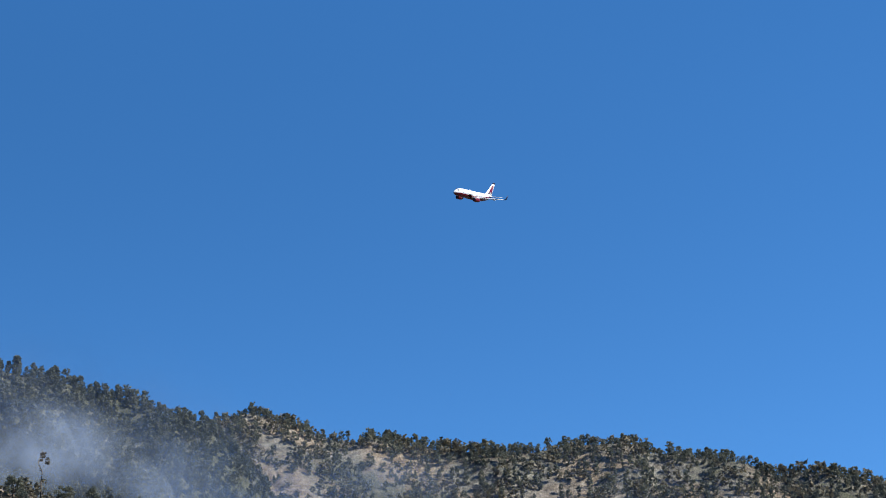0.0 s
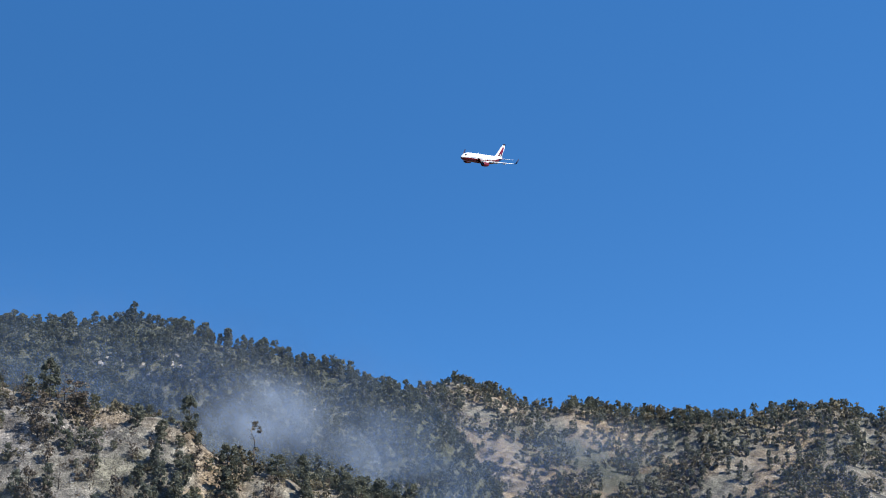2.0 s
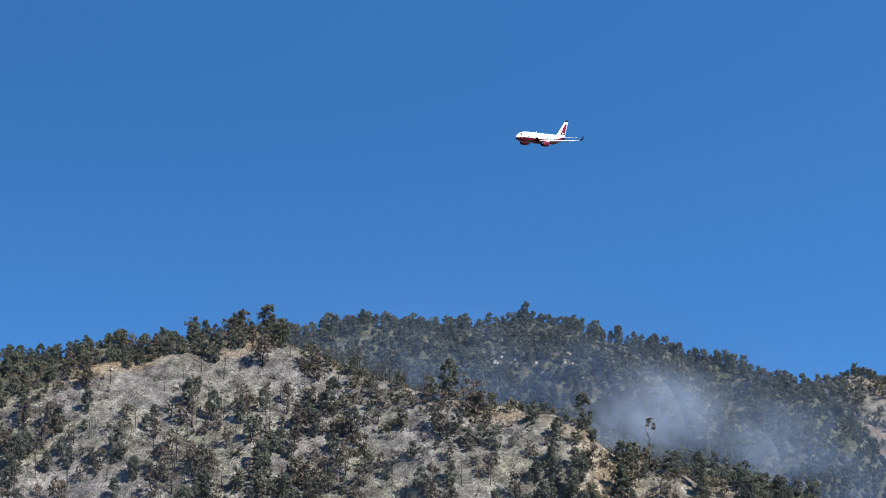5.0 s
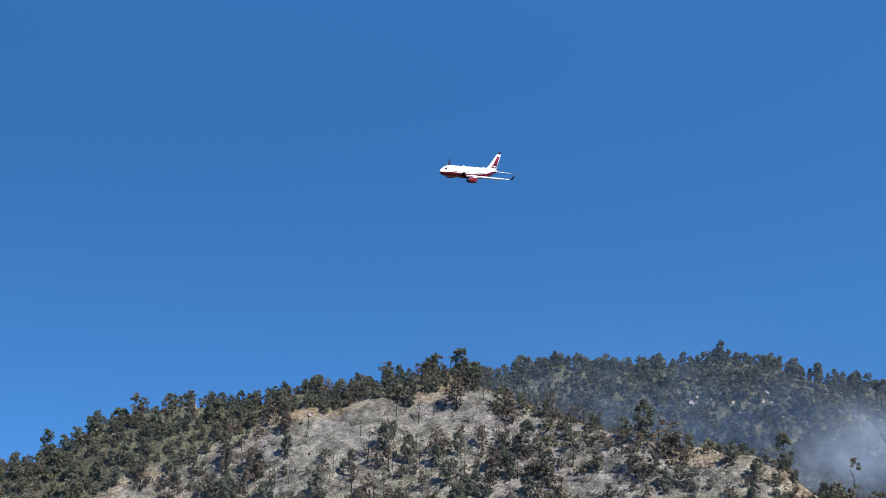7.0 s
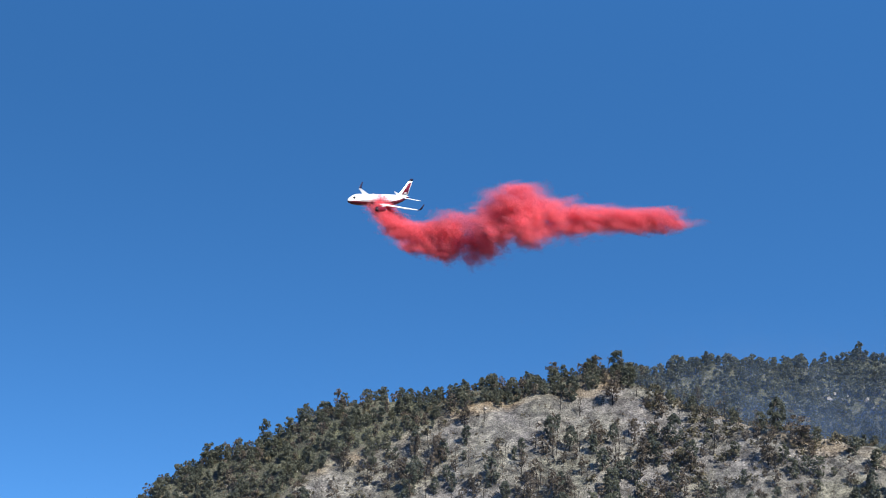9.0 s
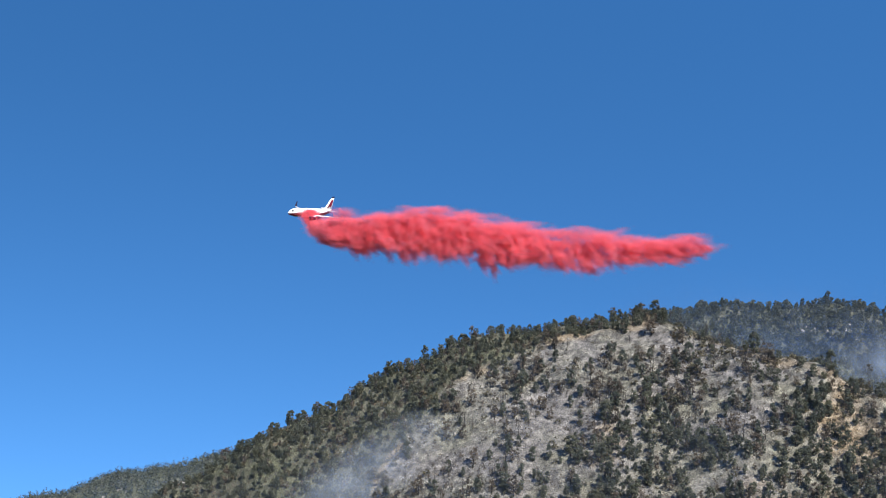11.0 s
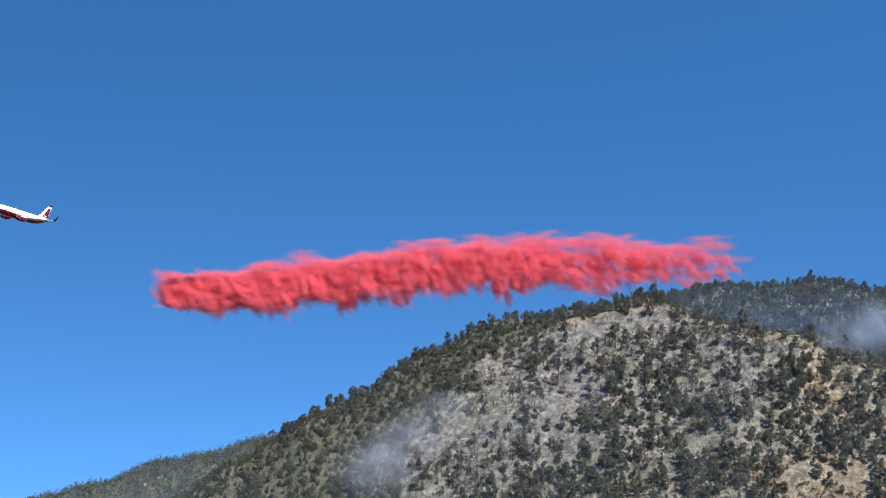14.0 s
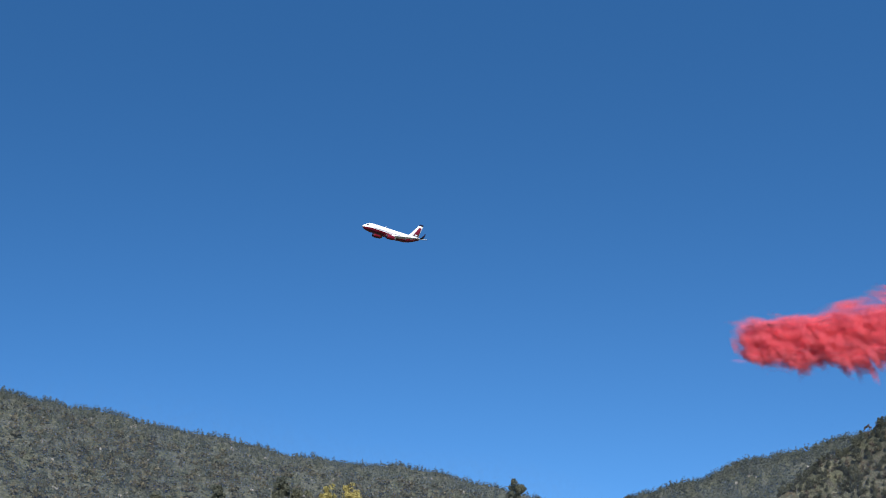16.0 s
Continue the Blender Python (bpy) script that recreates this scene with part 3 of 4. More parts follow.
def build_tanker():
    root = tagged(new("air_tanker"), "white and red twin-engine jet air tanker in flight", "aeroplane")
    hull = hull_skin("fuselage", False, WHITE, root, "glossy white upper fuselage")
    hull_skin("belly", True, RED, root, "dark red lower fuselage")
    # windscreen, following the nose
    for side in (1, -1):
        rings = [[(x, side * (r + 0.03) * math.cos(radians(a)), z + (r + 0.03) * 1.06 * math.sin(radians(a))) for a in (34, 44, 56, 66)] for x, r, z in ((14.15, 1.19, -0.27), (13.75, 1.33, -0.22), (13.3, 1.46, -0.16))]
        v, f = loft(rings, False)
        part("windscreen", mesh_from("windscreen", v, f, True), GLASS_DARK, hull)
        stripe = [[(x, side * (1.9 if x > -6 else 1.9 - (-6 - x) * 0.075) * math.cos(radians(a)), 1.99 * math.sin(radians(a))) for a in (4, 9)] for x in np.linspace(11, -8, 12)]
        v, f = loft(stripe, False)
        part("window_line", mesh_from("window_line", v, f, True), GREY_METAL, hull)
    for side, name in ((1, "port"), (-1, "starboard")):
        wing = solid("wing", [foil(4.2, side * 1.2, -1.15, 7.6, 0.5), foil(1.6, side * 4.9, -0.72, 5.3, 0.34), foil(-4.6, side * 14.1, 0.28, 1.75, 0.12)], WHITE, root, "white swept wing")
        tip = [foil(-4.75, side * 14.12, 0.28, 1.7, 0.08), foil(-5.3, side * 14.55, 0.7, 1.4, 0.06), foil(-6.5, side * 14.85, 2.6, 0.6, 0.04)]
        tip = [[(x, y + (0.05 if k in (1, 2, 3, 4) else -0.05) * (i > 0), z) for k, (x, y, z) in enumerate(ring)] for i, ring in enumerate(tip)]
        solid("winglet", tip, NAVY, wing, "dark blended winglet")
        ring = lambda x, r: [(x, side * 4.85 + r * math.cos(k * math.pi / 8), -2.05 + r * (0.94 if math.sin(k * math.pi / 8) < 0 else 1) * math.sin(k * math.pi / 8)) for k in range(16)]
        pod = solid("engine", [ring(5.6, 0.72), ring(5.75, 0.85), ring(5.5, 0.97), ring(4.5, 1.08), ring(3.2, 1.06), ring(1.9, 0.85), ring(1.5, 0.62)], RED, root, "dark red engine nacelle")
        solid("engine_fan", [ring(5.78, 0.7), ring(5.6, 0.2)], NAVY, pod)
        solid("engine_nozzle", [ring(1.6, 0.58), ring(0.8, 0.34)], GREY_METAL, pod)
        solid("pylon", [foil(4.4, side * 4.85, -1.2, 4.2, 0.16, (0, side, 0)), foil(2.6, side * 4.85, -0.7, 3.6, 0.16, (0, side, 0))], WHITE, pod)
        solid("tailplane", [foil(-11.2, side * 0.5, 1.05, 3.4, 0.18), foil(-14.6, side * 6.3, 1.55, 1.2, 0.06)], WHITE, root)
        for y0 in (6.4, 9.4):
            at = -1.35 + (y0 - 4.9) * 0.11
            solid("flap_fairing", [[(x, side * (y0 + w * math.cos(k)), at + 0.25 + w * math.sin(k)) for k in np.linspace(0, 2 * math.pi, 8, endpoint=False)] for x, w in ((-0.6 - (y0 - 5) * 0.5, 0.05), (-1.6 - (y0 - 5) * 0.5, 0.2), (-3.4 - (y0 - 5) * 0.5, 0.03))], WHITE, wing)
    flat = lambda x, z, c, t: [(x - u * c, w * t, z) for u, w in ((0, 0), (0.05, 0.5), (0.3, 1), (0.7, 0.6), (1, 0.05), (1, -0.05), (0.7, -0.6), (0.3, -1), (0.05, -0.5))]
    fin = solid("fin", [flat(-7.2, 1.5, 7.6, 0.05), flat(-9.2, 1.9, 6.0, 0.2), flat(-10.6, 3.1, 4.7, 0.24), flat(-13.9, 7.2, 2.3, 0.13)], WHITE, root, "white tail fin with a dark tip")
    solid("fin_tip", [flat(-13.88, 7.22, 2.32, 0.135), flat(-14.5, 8.0, 1.9, 0.1)], NAVY, fin)
    solid("fin_panel", [flat(-10.9, 2.3, 4.0, 0.3), flat(-11.5, 3.3, 3.7, 0.29), flat(-13.75, 6.4, 2.1, 0.2)], RED, fin, "red panel on the tail fin")
    # writing on the fin, too small to read
    part("fin_marking", mesh_from("fin_marking", [(-12.6, s * 0.33, z) if i < 2 else (-14.0, s * 0.31, z) for s in (1, -1) for i, z in enumerate((2.6, 3.0, 3.0, 2.6))], [(0, 1, 2, 3), (7, 6, 5, 4)]), WHITE, fin)
    solid("tank_fairing", [[(x, w * math.cos(k), -1.75 + 0.45 * w / 1.2 * math.sin(k)) for k in np.linspace(0, 2 * math.pi, 12, endpoint=False)] for x, w in ((6.5, 0.1), (5, 1.0), (0, 1.2), (-4, 1.0), (-6, 0.1))], RED, root)
    antenna = [flat(4.0, 1.9, 0.7, 0.05), flat(3.6, 2.4, 0.35, 0.03)]
    solid("antenna", antenna, WHITE, root)
    return root


tanker = build_tanker()


# ---- falling retardant, and smoke ----
def mist(name, colour, share, rough=1.0):
    m, n, l, b = material(name, rough)
    g = n.new("ShaderNodeNewGeometry")
    tone = ramp(n, l, g.outputs["Random Per Island"], [(0, tuple(c * 0.82 for c in colour)), (1, tuple(min(1, c * 1.1) for c in colour))])
    b.inputs["Specular IOR Level"].default_value = 0
    l.new(tone.outputs["Color"], b.inputs["Base Color"])
    t = n.new("ShaderNodeBsdfTranslucent")
    l.new(tone.outputs["Color"], t.inputs["Color"])
    s = n.new("ShaderNodeMixShader")
    s.inputs[0].default_value = share
    l.new(b.outputs[0], s.inputs[1])
    l.new(t.outputs[0], s.inputs[2])
    l.new(s.outputs[0], n["Material Output"].inputs["Surface"])
    return m


RETARDANT = mist("red_retardant_droplets", (1.0, 0.25, 0.3), 0.6)


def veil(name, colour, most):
    """A thin sheet of mist or painted haze, thickest at its middle and gone at its rim."""
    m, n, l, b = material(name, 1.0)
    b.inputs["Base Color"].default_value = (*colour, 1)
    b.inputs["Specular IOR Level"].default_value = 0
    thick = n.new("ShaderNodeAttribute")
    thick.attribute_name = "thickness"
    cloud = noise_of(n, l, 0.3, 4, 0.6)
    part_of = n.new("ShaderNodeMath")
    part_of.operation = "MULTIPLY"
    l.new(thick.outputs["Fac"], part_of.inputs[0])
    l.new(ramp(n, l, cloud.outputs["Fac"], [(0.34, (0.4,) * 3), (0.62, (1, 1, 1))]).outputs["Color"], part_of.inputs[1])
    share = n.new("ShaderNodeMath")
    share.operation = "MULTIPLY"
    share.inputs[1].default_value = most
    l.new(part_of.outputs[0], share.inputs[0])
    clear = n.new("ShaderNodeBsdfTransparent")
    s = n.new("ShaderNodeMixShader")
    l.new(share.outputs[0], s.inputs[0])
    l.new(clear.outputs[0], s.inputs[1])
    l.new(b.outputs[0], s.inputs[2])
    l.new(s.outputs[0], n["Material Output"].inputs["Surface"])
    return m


SMOKE = veil("pale_smoke", (0.36, 0.45, 0.58), 0.3)
HAZE = veil("blue_haze", (0.24, 0.33, 0.48), 0.15)
# sky-blue tint of the sheet that paints airlight and smoke over the back ridge
BACK_AIRLIGHT = veil("blue_air_haze", (0.13, 0.2, 0.33), 0.4)
# grey-blue wash that lifts the near hill's darks, as smoky haze would
NEAR_DARK_LIFT = veil("smoky_air", (0.2, 0.25, 0.33), 0.045)
# weaker sky-blue tints that paint airlight over the tan and distant ridges
RIDGE_AIRLIGHT = veil("ridge_air_haze", (0.13, 0.2, 0.33), 0.2)
FAR_AIRLIGHT = veil("far_air_haze", (0.12, 0.2, 0.34), 0.1)
SLOPE_SMOKE = veil("slope_smoke", (0.34, 0.4, 0.49), 0.17)
RED_MIST = veil("red_mist", (0.85, 0.14, 0.19), 0.17)


def sheets(name, centres, sizes, flat, mat, r, facing):
    """Soft round sheets: a middle, a ring half way and a rim."""
    verts, faces, thick = [], [], []
    ring = 14
    for c, size in zip(centres, sizes):
        w = Vector(facing) + Vector(r.normal(0, 0.2, 3))
        q = w.to_track_quat("Z", "X")
        base = len(verts)
        verts.append(Vector(c))
        thick.append(1.0)
        for share, level in ((0.2, 0.9), (0.4, 0.65), (0.6, 0.35), (0.8, 0.1), (1.0, 0.0)):
            for k in range(ring):
                a = 2 * math.pi * k / ring
                bow = Vector((math.cos(a) * size * share * flat, math.sin(a) * size * share, -0.12 * size * share * share))
                verts.append(Vector(c) + q @ bow)
                thick.append(level)
        for k in range(ring):
            n = (k + 1) % ring
            faces.append((base, base + 1 + k, base + 1 + n))
            for lap in range(4):
                p, o = base + 1 + lap * ring, base + 1 + (lap + 1) * ring
                faces.append((p + k, o + k, o + n))
                faces.append((p + k, o + n, p + n))
    me = mesh_from(name, [tuple(v) for v in verts], faces, True)
    at = me.attributes.new("thickness", "FLOAT", "POINT")
    at.data.foreach_set("value", np.array(thick, np.float32))
    me.materials.append(mat)
    return me


def droplets(name, points, sizes, mat, r, facing=(0.4, -0.6, 0.6)):
    """Fine flat specks, most of them turned broadly one way, as a mist shows its lit side."""
    n = len(points)
    w = np.array(facing) + r.normal(0, 0.45, (n, 3))
    w /= np.linalg.norm(w, axis=1)[:, None]
    u = np.cross(w, r.normal(0, 1, (n, 3)))
    u /= np.linalg.norm(u, axis=1)[:, None]
    v = np.cross(w, u)
    s = np.asarray(sizes)[:, None]
    verts = np.stack([points + u * s, points - u * s * 0.5 + v * s * 0.87, points - u * s * 0.5 - v * s * 0.87], 1).reshape(-1, 3)
    me = mesh_from(name, verts, np.arange(3 * n).reshape(n, 3))
    me.materials.append(mat)
    return me


PUFFS = []
OPENED, SHUT = 7.25, 11.95
PLUME_KINDS = (("retardant_puff", 300, "puff of bright red fire retardant falling through the air"), ("retardant_streak", 300, "trailing streak of bright red fire retardant in the air"),
               ("retardant_billow", 300, "rounded billow of coral red fire retardant in the air"), ("retardant_spray", 300, "fine spray of coral red fire retardant in the air"),
               ("retardant_shower", 300, "falling shower of coral red fire retardant"), ("retardant_wisp", 300, "long wisp of coral red fire retardant in the air"),
               ("retardant_shred", 300, "ragged shred of bright red fire retardant in the air"), ("retardant_drift", 300, "soft drift of coral red fire retardant in the air"),
               ("retardant_curtain", 300, "hanging curtain of coral red fire retardant droplets"), ("retardant_swirl", 300, "loose swirl of coral red fire retardant droplets"), ("retardant_mist", 300, "thin veil of red fire retardant mist in the air"))
HANGING = ("retardant_puff", "retardant_billow", "retardant_shower", "retardant_shred", "retardant_curtain", "retardant_swirl")


def build_retardant():
    r = np.random.default_rng(11)
    shapes = {}
    for k in range(8):
        for kind, n, long, size in (("retardant_puff", 560, 2.0, 0.148), ("retardant_streak", 560, 3.4, 0.143), ("retardant_billow", 560, 1.9, 0.148), ("retardant_spray", 480, 3.0, 0.135), ("retardant_shower", 540, 2.1, 0.143),
                                    ("retardant_wisp", 540, 3.6, 0.14), ("retardant_shred", 540, 2.0, 0.143), ("retardant_drift", 540, 3.2, 0.143), ("retardant_curtain", 560, 2.2, 0.143), ("retardant_swirl", 540, 2.0, 0.143)):
            p = r.normal(0, 1, (9 * n, 3)) * np.array([long, 1.15, 1.15])
            p[:, 1] += 0.2 * np.sin(p[:, 0] * 0.9 + k)
            p[:, 2] += 0.2 * np.sin(p[:, 0] * 0.8 + 2.1 * k)
            p = p[(np.hypot(p[:, 1], p[:, 2]) < 1.62 - 0.004 * p[:, 0] ** 2) & (abs(p[:, 0]) < 10)][:n]
            facing = (-0.25, 0.7, 0.45)
            shapes[kind, k] = droplets(kind, p, size * r.uniform(0.6, 1.3, len(p)), RETARDANT, r, facing)
        c = r.normal(0, 0.1, (1, 3))
        shapes["retardant_mist", k] = sheets("retardant_mist", c, r.uniform(4.6, 5.4, 1), 0.32, RED_MIST, r, (-0.1, 0.9, 0.3))
    for kind, count, label in PLUME_KINDS:
        for i in range(count):
            PUFFS.append((tagged(new(kind, shapes[kind, i % 8]), label, "retardant cloud", "retardant drop, " + kind.split("_")[1], "stuff"), kind, i, count))


build_retardant()


def smoke_bank(places, sizes, mat, label, seed, flat=0.75, up=0.2):
    """A bank of smoke: soft thin sheets gathered round several places (place, spread, count)."""
    r = np.random.default_rng(seed)
    p = np.concatenate([np.array(c) + r.normal(0, 1, (n, 3)) * np.array(s) for c, s, n in places])
    me = sheets("smoke_bank", p, r.uniform(*sizes, len(p)), flat, mat, r, (-0.25 * p[:, 0].mean() / 30, -1, up))
    return tagged(new("smoke_bank", me), label, "smoke", kind="stuff")


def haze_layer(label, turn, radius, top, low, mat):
    """A long curved see-through sheet, tinted to imitate haze, that thins out upwards and at its ends."""
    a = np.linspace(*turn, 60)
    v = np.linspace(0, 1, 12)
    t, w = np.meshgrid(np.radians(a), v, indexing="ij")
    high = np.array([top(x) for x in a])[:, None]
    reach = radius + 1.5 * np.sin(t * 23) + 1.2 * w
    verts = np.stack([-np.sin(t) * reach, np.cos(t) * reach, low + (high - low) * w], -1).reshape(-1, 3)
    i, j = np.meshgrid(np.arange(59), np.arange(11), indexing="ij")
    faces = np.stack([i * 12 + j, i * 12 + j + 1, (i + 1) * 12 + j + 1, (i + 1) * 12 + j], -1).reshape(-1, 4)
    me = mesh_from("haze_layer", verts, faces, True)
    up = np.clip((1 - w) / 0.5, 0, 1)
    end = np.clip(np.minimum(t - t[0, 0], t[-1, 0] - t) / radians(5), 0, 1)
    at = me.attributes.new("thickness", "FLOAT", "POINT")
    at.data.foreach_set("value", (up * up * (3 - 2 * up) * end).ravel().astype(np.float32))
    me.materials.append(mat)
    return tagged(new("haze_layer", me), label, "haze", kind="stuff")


smoke_valley = smoke_bank([((35.5, 123, 28), (0.8, 0.4, 0.4), 2), ((32, 119, 26.5), (0.6, 0.3, 0.3), 1), ((42, 121, 25.5), (1, 0.4, 0.4), 1), ((37, 125, 30.5), (1, 0.4, 0.3), 1)], (6, 8.5), SMOKE, "thin blue-grey smoke drifting up behind the spur", 3)
smoke_slope = smoke_bank([((-38.7, 95, 6.8), (1, 0.5, 0.6), 2), ((-34.6, 98.8, 12), (1, 0.5, 0.6), 2), ((-30.5, 104, 17.3), (0.8, 0.4, 0.4), 1)], (6.5, 9.5), SLOPE_SMOKE, "thin pale smoke rising off the ash", 4, 0.75, 0.85)
smoke_haze = smoke_bank([((52, 115, 25.5), (3, 1, 0.6), 1), ((64, 111, 24.5), (3, 1, 0.6), 1), ((29, 126, 32), (2, 0.5, 0.4), 1)], (9, 12), HAZE, "faint blue haze of smoke over the valley", 6, 0.6)
# tinted curtains between the hills stand in for haze through the depth of air
haze_layer("faint see-through sheet, tinted as smoky haze to lift the darks of the burned hill", (-75, 48), 80, lambda a: 15 + (max(float(curve_at(CREST_MAIN, a)), float(curve_at(CREST_BACK, a)) * 0.85, float(curve_at(CREST_RIGHT, a)) * 0.72) - 15) * 0.7 + 6, -4, NEAR_DARK_LIFT)
haze_layer("see-through blue sheet that paints airlight and smoke haze over the back ridge", (-29, 6), 130, lambda a: max(float(curve_at(CREST_BACK, a)), 26) + 5, 8, BACK_AIRLIGHT)
haze_layer("see-through blue sheet that paints airlight over the tan ridge", (-60, -17), 156, lambda a: float(curve_at(CREST_RIGHT, a)) + 2, 6, RIDGE_AIRLIGHT)
haze_layer("see-through blue sheet that paints airlight over the distant ridge", (14, 42), 262, lambda a: float(curve_at(CREST_FAR, a)) * 0.93 + 6, -3, FAR_AIRLIGHT)
haze_layer("see-through blue sheet that paints airlight over the long distant ridge", (36, 82), 275, lambda a: 4 + (float(curve_at(CREST_LEFT, a)) - 4) * 0.78 + 5, -3, FAR_AIRLIGHT)


# ---- what moves ----
PLANE_ROWS = [
    (0, pose(351.3, 547.0, 195.8, -17.6, 4.6, -156.3)),
    (0.5, pose(328.9, 552.8, 194.2, -16.6, 4.0, -155.1)),
    (1, pose(306.8, 556.3, 193.8, -19.5, 5.9, -153.7)),
    (1.5, pose(285.4, 557.9, 193.2, -19.0, 6.2, -151.9)),
    (2, pose(261.0, 559.6, 191.2, -19.6, 7.6, -150.1)),
    (2.5, pose(235.1, 555.3, 188.0, -15.6, 7.1, -148.1)),
    (3, pose(208.1, 549.6, 185.6, -12.6, 7.1, -147.1)),
    (3.5, pose(182.5, 542.2, 182.1, -11.6, 7.7, -145.4)),
    (4, pose(156.7, 533.1, 179.2, -11.7, 8.3, -143.5)),
    (6.5, pose(34.6, 491.4, 167.3, -18.1, 10.4, -132.0)),
    (7, pose(9.0, 479.2, 163.8, -21.6, 10.4, -130.4)),
    (7.5, pose(-13.3, 465.0, 159.1, -22.1, 10.2, -129.0)),
    (8, pose(-36.0, 451.4, 154.4, -23.8, 11.1, -127.2)),
    (8.5, pose(-57.8, 435.3, 149.3, -26.5, 12.6, -124.3)),
    (11, pose(-180.3, 555.5, 145.4, -17.2, 9.8, -114.6)),
    (11.5, pose(-199.6, 538.2, 139.1, -14.4, 5.5, -111.6)),
    (12, pose(-218.5, 515.8, 134.4, -14.1, 1.8, -108.5)),
    (12.5, pose(-224.3, 498.4, 127.2, -13.0, -1.4, -109.6)),
    (13, pose(-247.0, 487.4, 127.2, -11.9, -2.0, -109.6)),
    (13.5, pose(-269.0, 474.6, 126.8, -11.7, -2.3, -109.8)),
    (14, pose(-281.7, 441.5, 124.0, -12.2, -4.0, -108.1)),
    (14.5, pose(-295.2, 404.7, 120.8, -14.0, -3.9, -106.4)),
    (15, pose(-304.8, 365.9, 120.0, -14.8, -4.8, -103.3)),
    (15.5, pose(-311.6, 324.5, 118.2, -14.2, -4.9, -102.7)),
    (16, pose(-341.2, 364.5, 118.0, -12.8, -7.3, -104.7)),
]

# seconds, and along the drop from its first to its last part: share, place, half height
PLUME_ROWS = [
        (8.5, [(0, 21, 439, 143.7, 2.7), (0.08, -0, 440, 142.3, 6.7), (0.16, -29, 439, 140.7, 9.3), (0.22, -50, 438, 140.0, 6.7), ]),
        (9.7, [(0, 13, 491, 135.0, 4.0), (0.08, -10, 491, 133.2, 7.5), (0.22, -60, 488, 132.3, 10.0), (0.4, -92, 482, 134.5, 9.5), (0.44, -100, 480, 136.0, 7.0), ]),
        (10.4, [(0, 8, 521, 130.0, 4.6), (0.08, -15, 521, 128.0, 8.0), (0.22, -65, 517, 127.8, 10.6), (0.4, -102, 510, 131.5, 11.5), (0.52, -124, 507, 133.0, 9.0), ]),
        (11.0, [(0, 4, 547, 125.7, 5.1), (0.08, -20, 546, 123.3, 8.4), (0.22, -70, 542, 123.9, 11.1), (0.4, -108, 535, 130.2, 12.3), (0.55, -135, 529, 129.9, 11.1), (0.66, -157, 523, 128.9, 7.0), ]),
        (12.0, [(0, 1, 545, 119.2, 5.7), (0.08, -22, 545, 116.8, 8.5), (0.22, -71, 540, 118.0, 12.3), (0.4, -115, 532, 122.7, 12.1), (0.55, -148, 525, 122.0, 12.1), (0.7, -179, 516, 120.7, 9.8), (0.85, -206, 507, 119.8, 7.0), ]),
        (12.5, [(0, 1, 527, 112.1, 6.4), (0.08, -25, 526, 110.5, 9.5), (0.22, -69, 522, 111.4, 11.8), (0.4, -114, 514, 114.2, 10.2), (0.55, -144, 508, 112.0, 10.4), (0.7, -173, 500, 110.5, 8.9), (0.85, -198, 492, 109.7, 8.3), (1, -214, 486, 109.8, 5.3), ]),
        (13.5, [(0, 10, 526, 108.8, 7.6), (0.08, -22, 525, 107.4, 10.8), (0.22, -64, 521, 108.3, 12.7), (0.4, -104, 514, 110.3, 11.2), (0.55, -142, 507, 106.2, 12.7), (0.7, -171, 500, 102.0, 11.2), (0.85, -200, 490, 100.3, 9.5), (1, -226, 481, 98.4, 7.4), ]),
        (14.5, [(0, 17, 526, 103.5, 14.0), (0.08, -16, 526, 104.0, 14.6), (0.22, -64, 522, 104.3, 14.6), (0.4, -105, 515, 103.1, 15.3), (0.55, -143, 508, 98.3, 14.0), (0.7, -175, 499, 96.0, 12.1), (0.85, -204, 490, 91.6, 12.1), (1, -232, 480, 90.1, 8.9), ]),
        (15.0, [(0, 14, 527, 98.9, 14.0), (0.22, -65, 522, 101.0, 14.6), (0.4, -107, 516, 100.0, 16.5), (0.55, -143, 508, 94.5, 15.9), (0.7, -174, 500, 92.5, 14.6), (0.85, -203, 491, 88.3, 14.0), (1, -234, 479, 88.4, 10.2), ]),
        (16, [(0, 5, 511, 78.4, 20.4), (0.22, -65, 506, 80.6, 19.1), (0.4, -102, 500, 79.6, 17.8), (0.55, -135, 494, 76.2, 17.2), (0.7, -164, 486, 74.7, 15.3), (0.85, -193, 477, 72.3, 14.0), (1, -221, 467, 71.5, 9.5), ]),
]


def plane_at(t):
    for (a, m), (b, n) in zip(PLANE_ROWS, PLANE_ROWS[1:]):
        if a <= t <= b:
            k = (t - a) / (b - a)
            return Matrix.LocRotScale(m.translation.lerp(n.translation, k), m.to_quaternion().slerp(n.to_quaternion(), k), None)
    return PLANE_ROWS[-1][1]


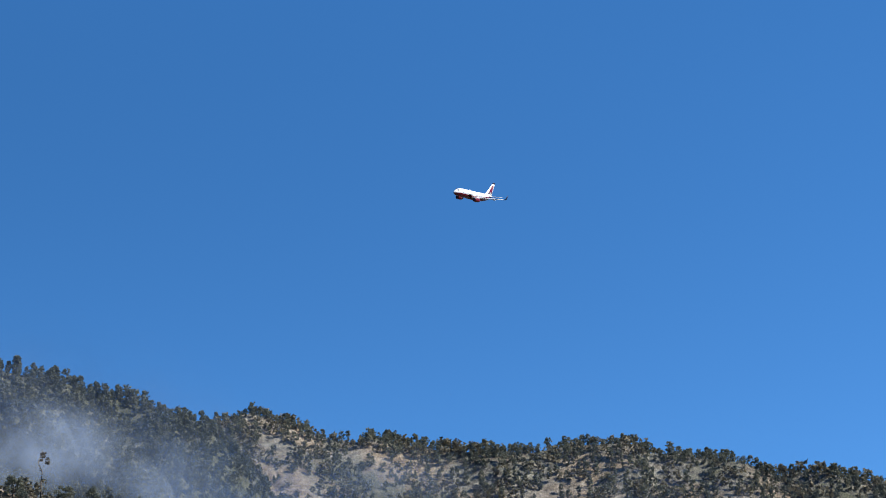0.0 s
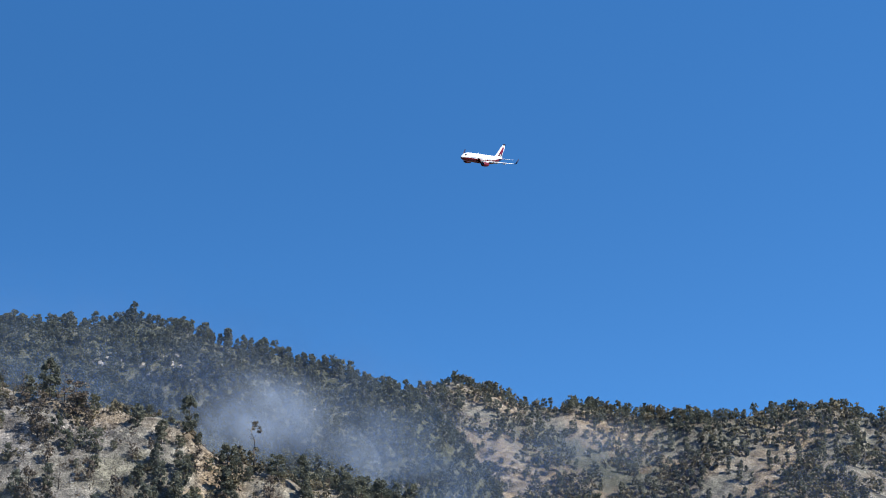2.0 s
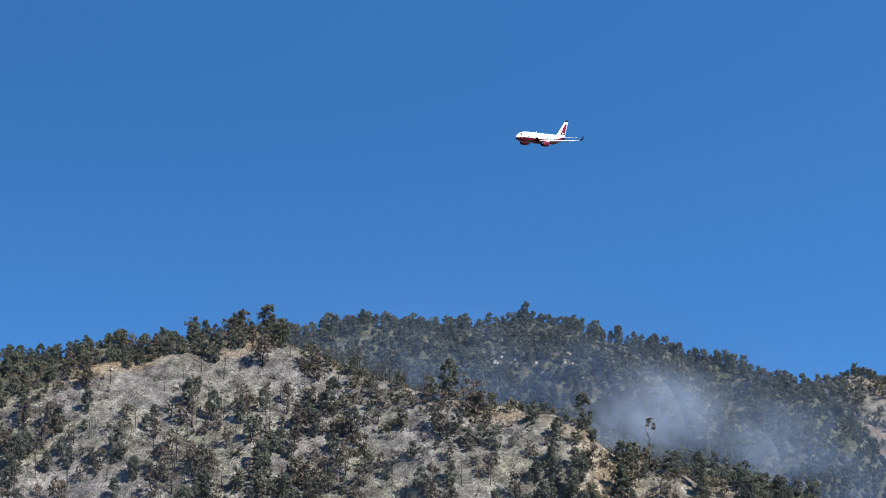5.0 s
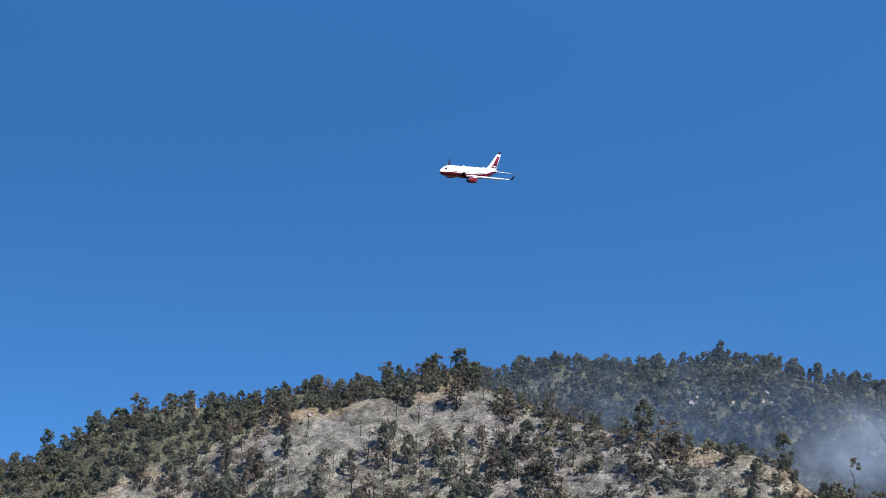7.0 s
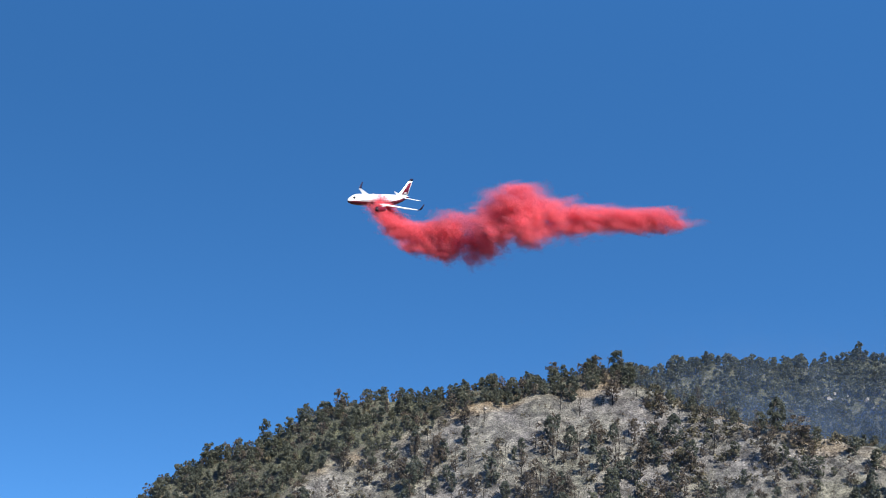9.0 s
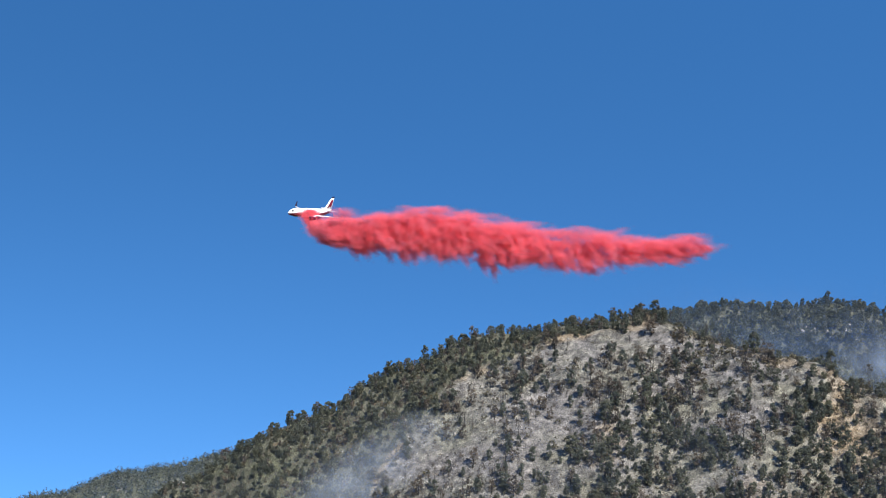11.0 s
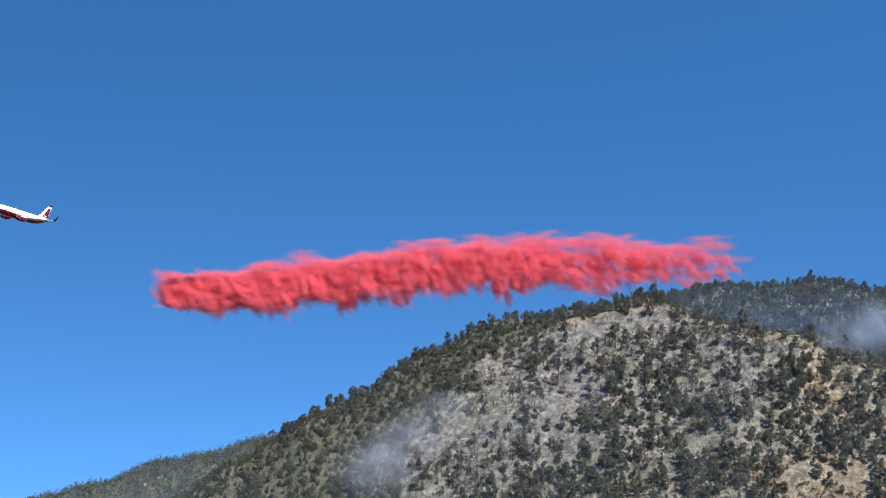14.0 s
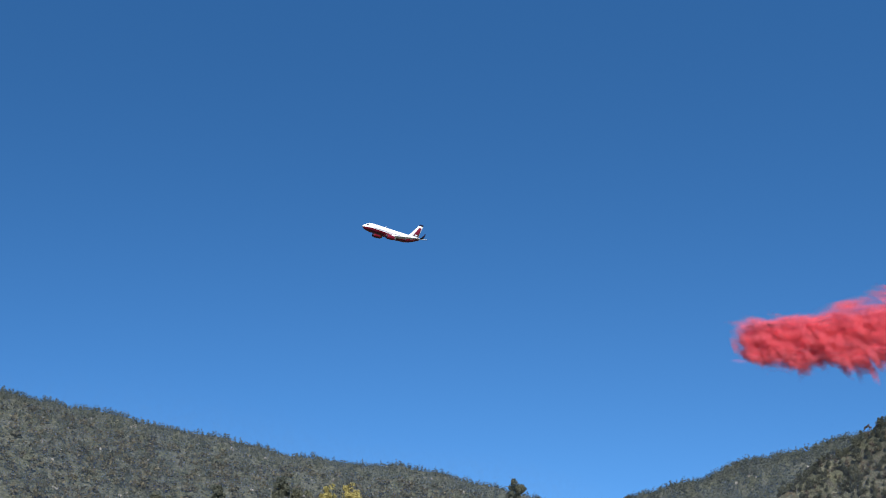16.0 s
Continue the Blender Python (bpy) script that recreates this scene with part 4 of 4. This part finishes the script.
def motions():
    times = sorted({r[0] for r in PLANE_ROWS} | {9.0, 9.5, 10.0, 10.5, 5.0, 5.75})
    flight = [(t, plane_at(t)) for t in times]
    walk(tanker, flight)
    r = np.random.default_rng(21)
    for puff, kind, i, count in PUFFS:
        u = ((i + r.uniform(0, 1)) / count) ** 0.77
        hanging, thin = kind in HANGING, kind in ("retardant_mist", "retardant_spray")
        t0 = OPENED + (SHUT - OPENED) * u
        dribble = kind == "retardant_wisp" and i >= count - 8
        if dribble:
            t0 = 12.0 + 0.09 * (i - count + 8)
        inside = Matrix.Translation((r.uniform(0.5, 2), 0, 0))
        rows = [(t, m @ inside) for t, m in flight if t < t0 - 0.05]
        start = plane_at(t0) @ inside
        rows.append((t0, start))
        if dribble:
            # the last of the load trickles out after the doors shut
            share = 0.04 + 0.06 * (i - count + 8)
            head, ahead = Vector((-228, 481, 107)), plane_at(13.5).translation
            rows.append((t0 + 0.15, Matrix.LocRotScale((plane_at(t0 + 0.1) @ inside).translation + Vector((2, 0, -3)), start.to_quaternion(), None)))
            for t, at in ((13.5, head.lerp(ahead, share)), (14.5, Vector((-222 + 4 * share, 483, 91))), (15.0, Vector((-224 + 4 * share, 483, 88.4))), (16.0, Vector((-210 + 4 * share, 471, 72)))):
                rows.append((t, Matrix.LocRotScale(at, start.to_quaternion(), None)))
            walk(puff, rows)
            continue
        # place across the plume: more of it near the middle, ragged below
        even = (i * 0.618034) % 1 * 2 - 1          # spread evenly over the height
        v = 0.95 * (0.7 * even - 0.3 if hanging else even if thin else 0.62 * even + 0.38) + r.normal(0, 0.11)
        if kind == "retardant_mist":
            v = math.copysign(0.5 + 0.4 * abs(even), r.uniform(-0.4, 0.6))
        if v < 0:
            v *= 0.55 + 0.6 * abs(math.sin(u * 27 + 0.8 * math.sin(u * 13))) ** 1.3
        else:
            v *= 0.86 + 0.2 * math.sin(u * 41 + 2 * math.sin(u * 17))
        side, along = r.normal(0, 0.3) - (0.6 if kind == "retardant_mist" else 0), r.normal(0, 3.2)
        tilt = r.normal(0, 0.28) if hanging else r.normal(0.02, 0.14)

        def hang(h):
            """How a piece hangs in the air: upright where the plume is tall, level where it is thin."""
            steep = (0.65 * math.asin(min(1.0, max(0.2, 1.3 * h / 13))) if hanging else 0.03) + tilt
            x_axis = Vector((-math.cos(steep), 0.15 * math.cos(steep), math.sin(steep)))
            y_axis = Vector((0.15, -1, 0)) - x_axis * x_axis.dot(Vector((0.15, -1, 0)))
            y_axis.normalize()
            x_axis.normalize()
            return Matrix((x_axis, y_axis, x_axis.cross(y_axis))).transposed().to_quaternion()

        def level(h):
            """Height within the plume."""
            return v * max(0.4, h - (1.8 if hanging else 1.0))

        ahead = (plane_at(t0 + 0.14) @ inside).translation
        rows.append((t0 + 0.14, Matrix.LocRotScale(ahead + Vector((4, side * 1.5, -6.5 + 2.2 * v)), start.to_quaternion(), None)))
        ahead = (plane_at(t0 + 0.15) @ inside).translation
        sink = min(1.0, max(0.0, (t0 - 8.2) / 0.25)) * min(1.0, max(0.0, (10.6 - t0) / 0.5))
        drift, fresh = float(np.interp(t0, [8.4, 10.5], [26, 5])), min(1.0, 0.4 + 7 * u)
        rows.append((t0 + 0.36, Matrix.LocRotScale(ahead + Vector((4 + along * 0.3 + drift * 0.33, side * 4 + 9 * sink, -12 * fresh - 2.5 * sink + level(8.5 * fresh))), hang(8.5 * fresh), None)))
        if not any(t0 + 0.45 <= t <= t0 + 1.2 for t, _ in PLUME_ROWS):
            rows.append((t0 + 0.8, Matrix.LocRotScale(ahead + Vector((along * 0.6 + drift * 0.7, side * 5 + 22 * sink, -12 * fresh - 6 * sink + level(10.5 * fresh))), hang(10.5 * fresh), None)))
        for t, line in PLUME_ROWS:
            if t < t0 + 0.45 or u > line[-1][0] + 0.03:
                continue
            us = [p[0] for p in line]
            x, y, z, h = (float(np.interp(u, us, [p[c] for p in line])) for c in (1, 2, 3, 4))
            at = Vector((x + along, y + side * h, z + level(h)))
            rows.append((t, Matrix.LocRotScale(at, hang(h), None)))
        if rows[-1][0] < 16:
            rows.append((16.0, rows[-1][1]))
        walk(puff, rows)
    for bank, rise in ((smoke_valley, 1.2), (smoke_slope, 0.8)):
        walk(bank, [(0, pose(-rise * 0.5, 0, -rise * 0.5)), (16, pose(rise * 0.5, 0, rise * 0.5))])


motions()
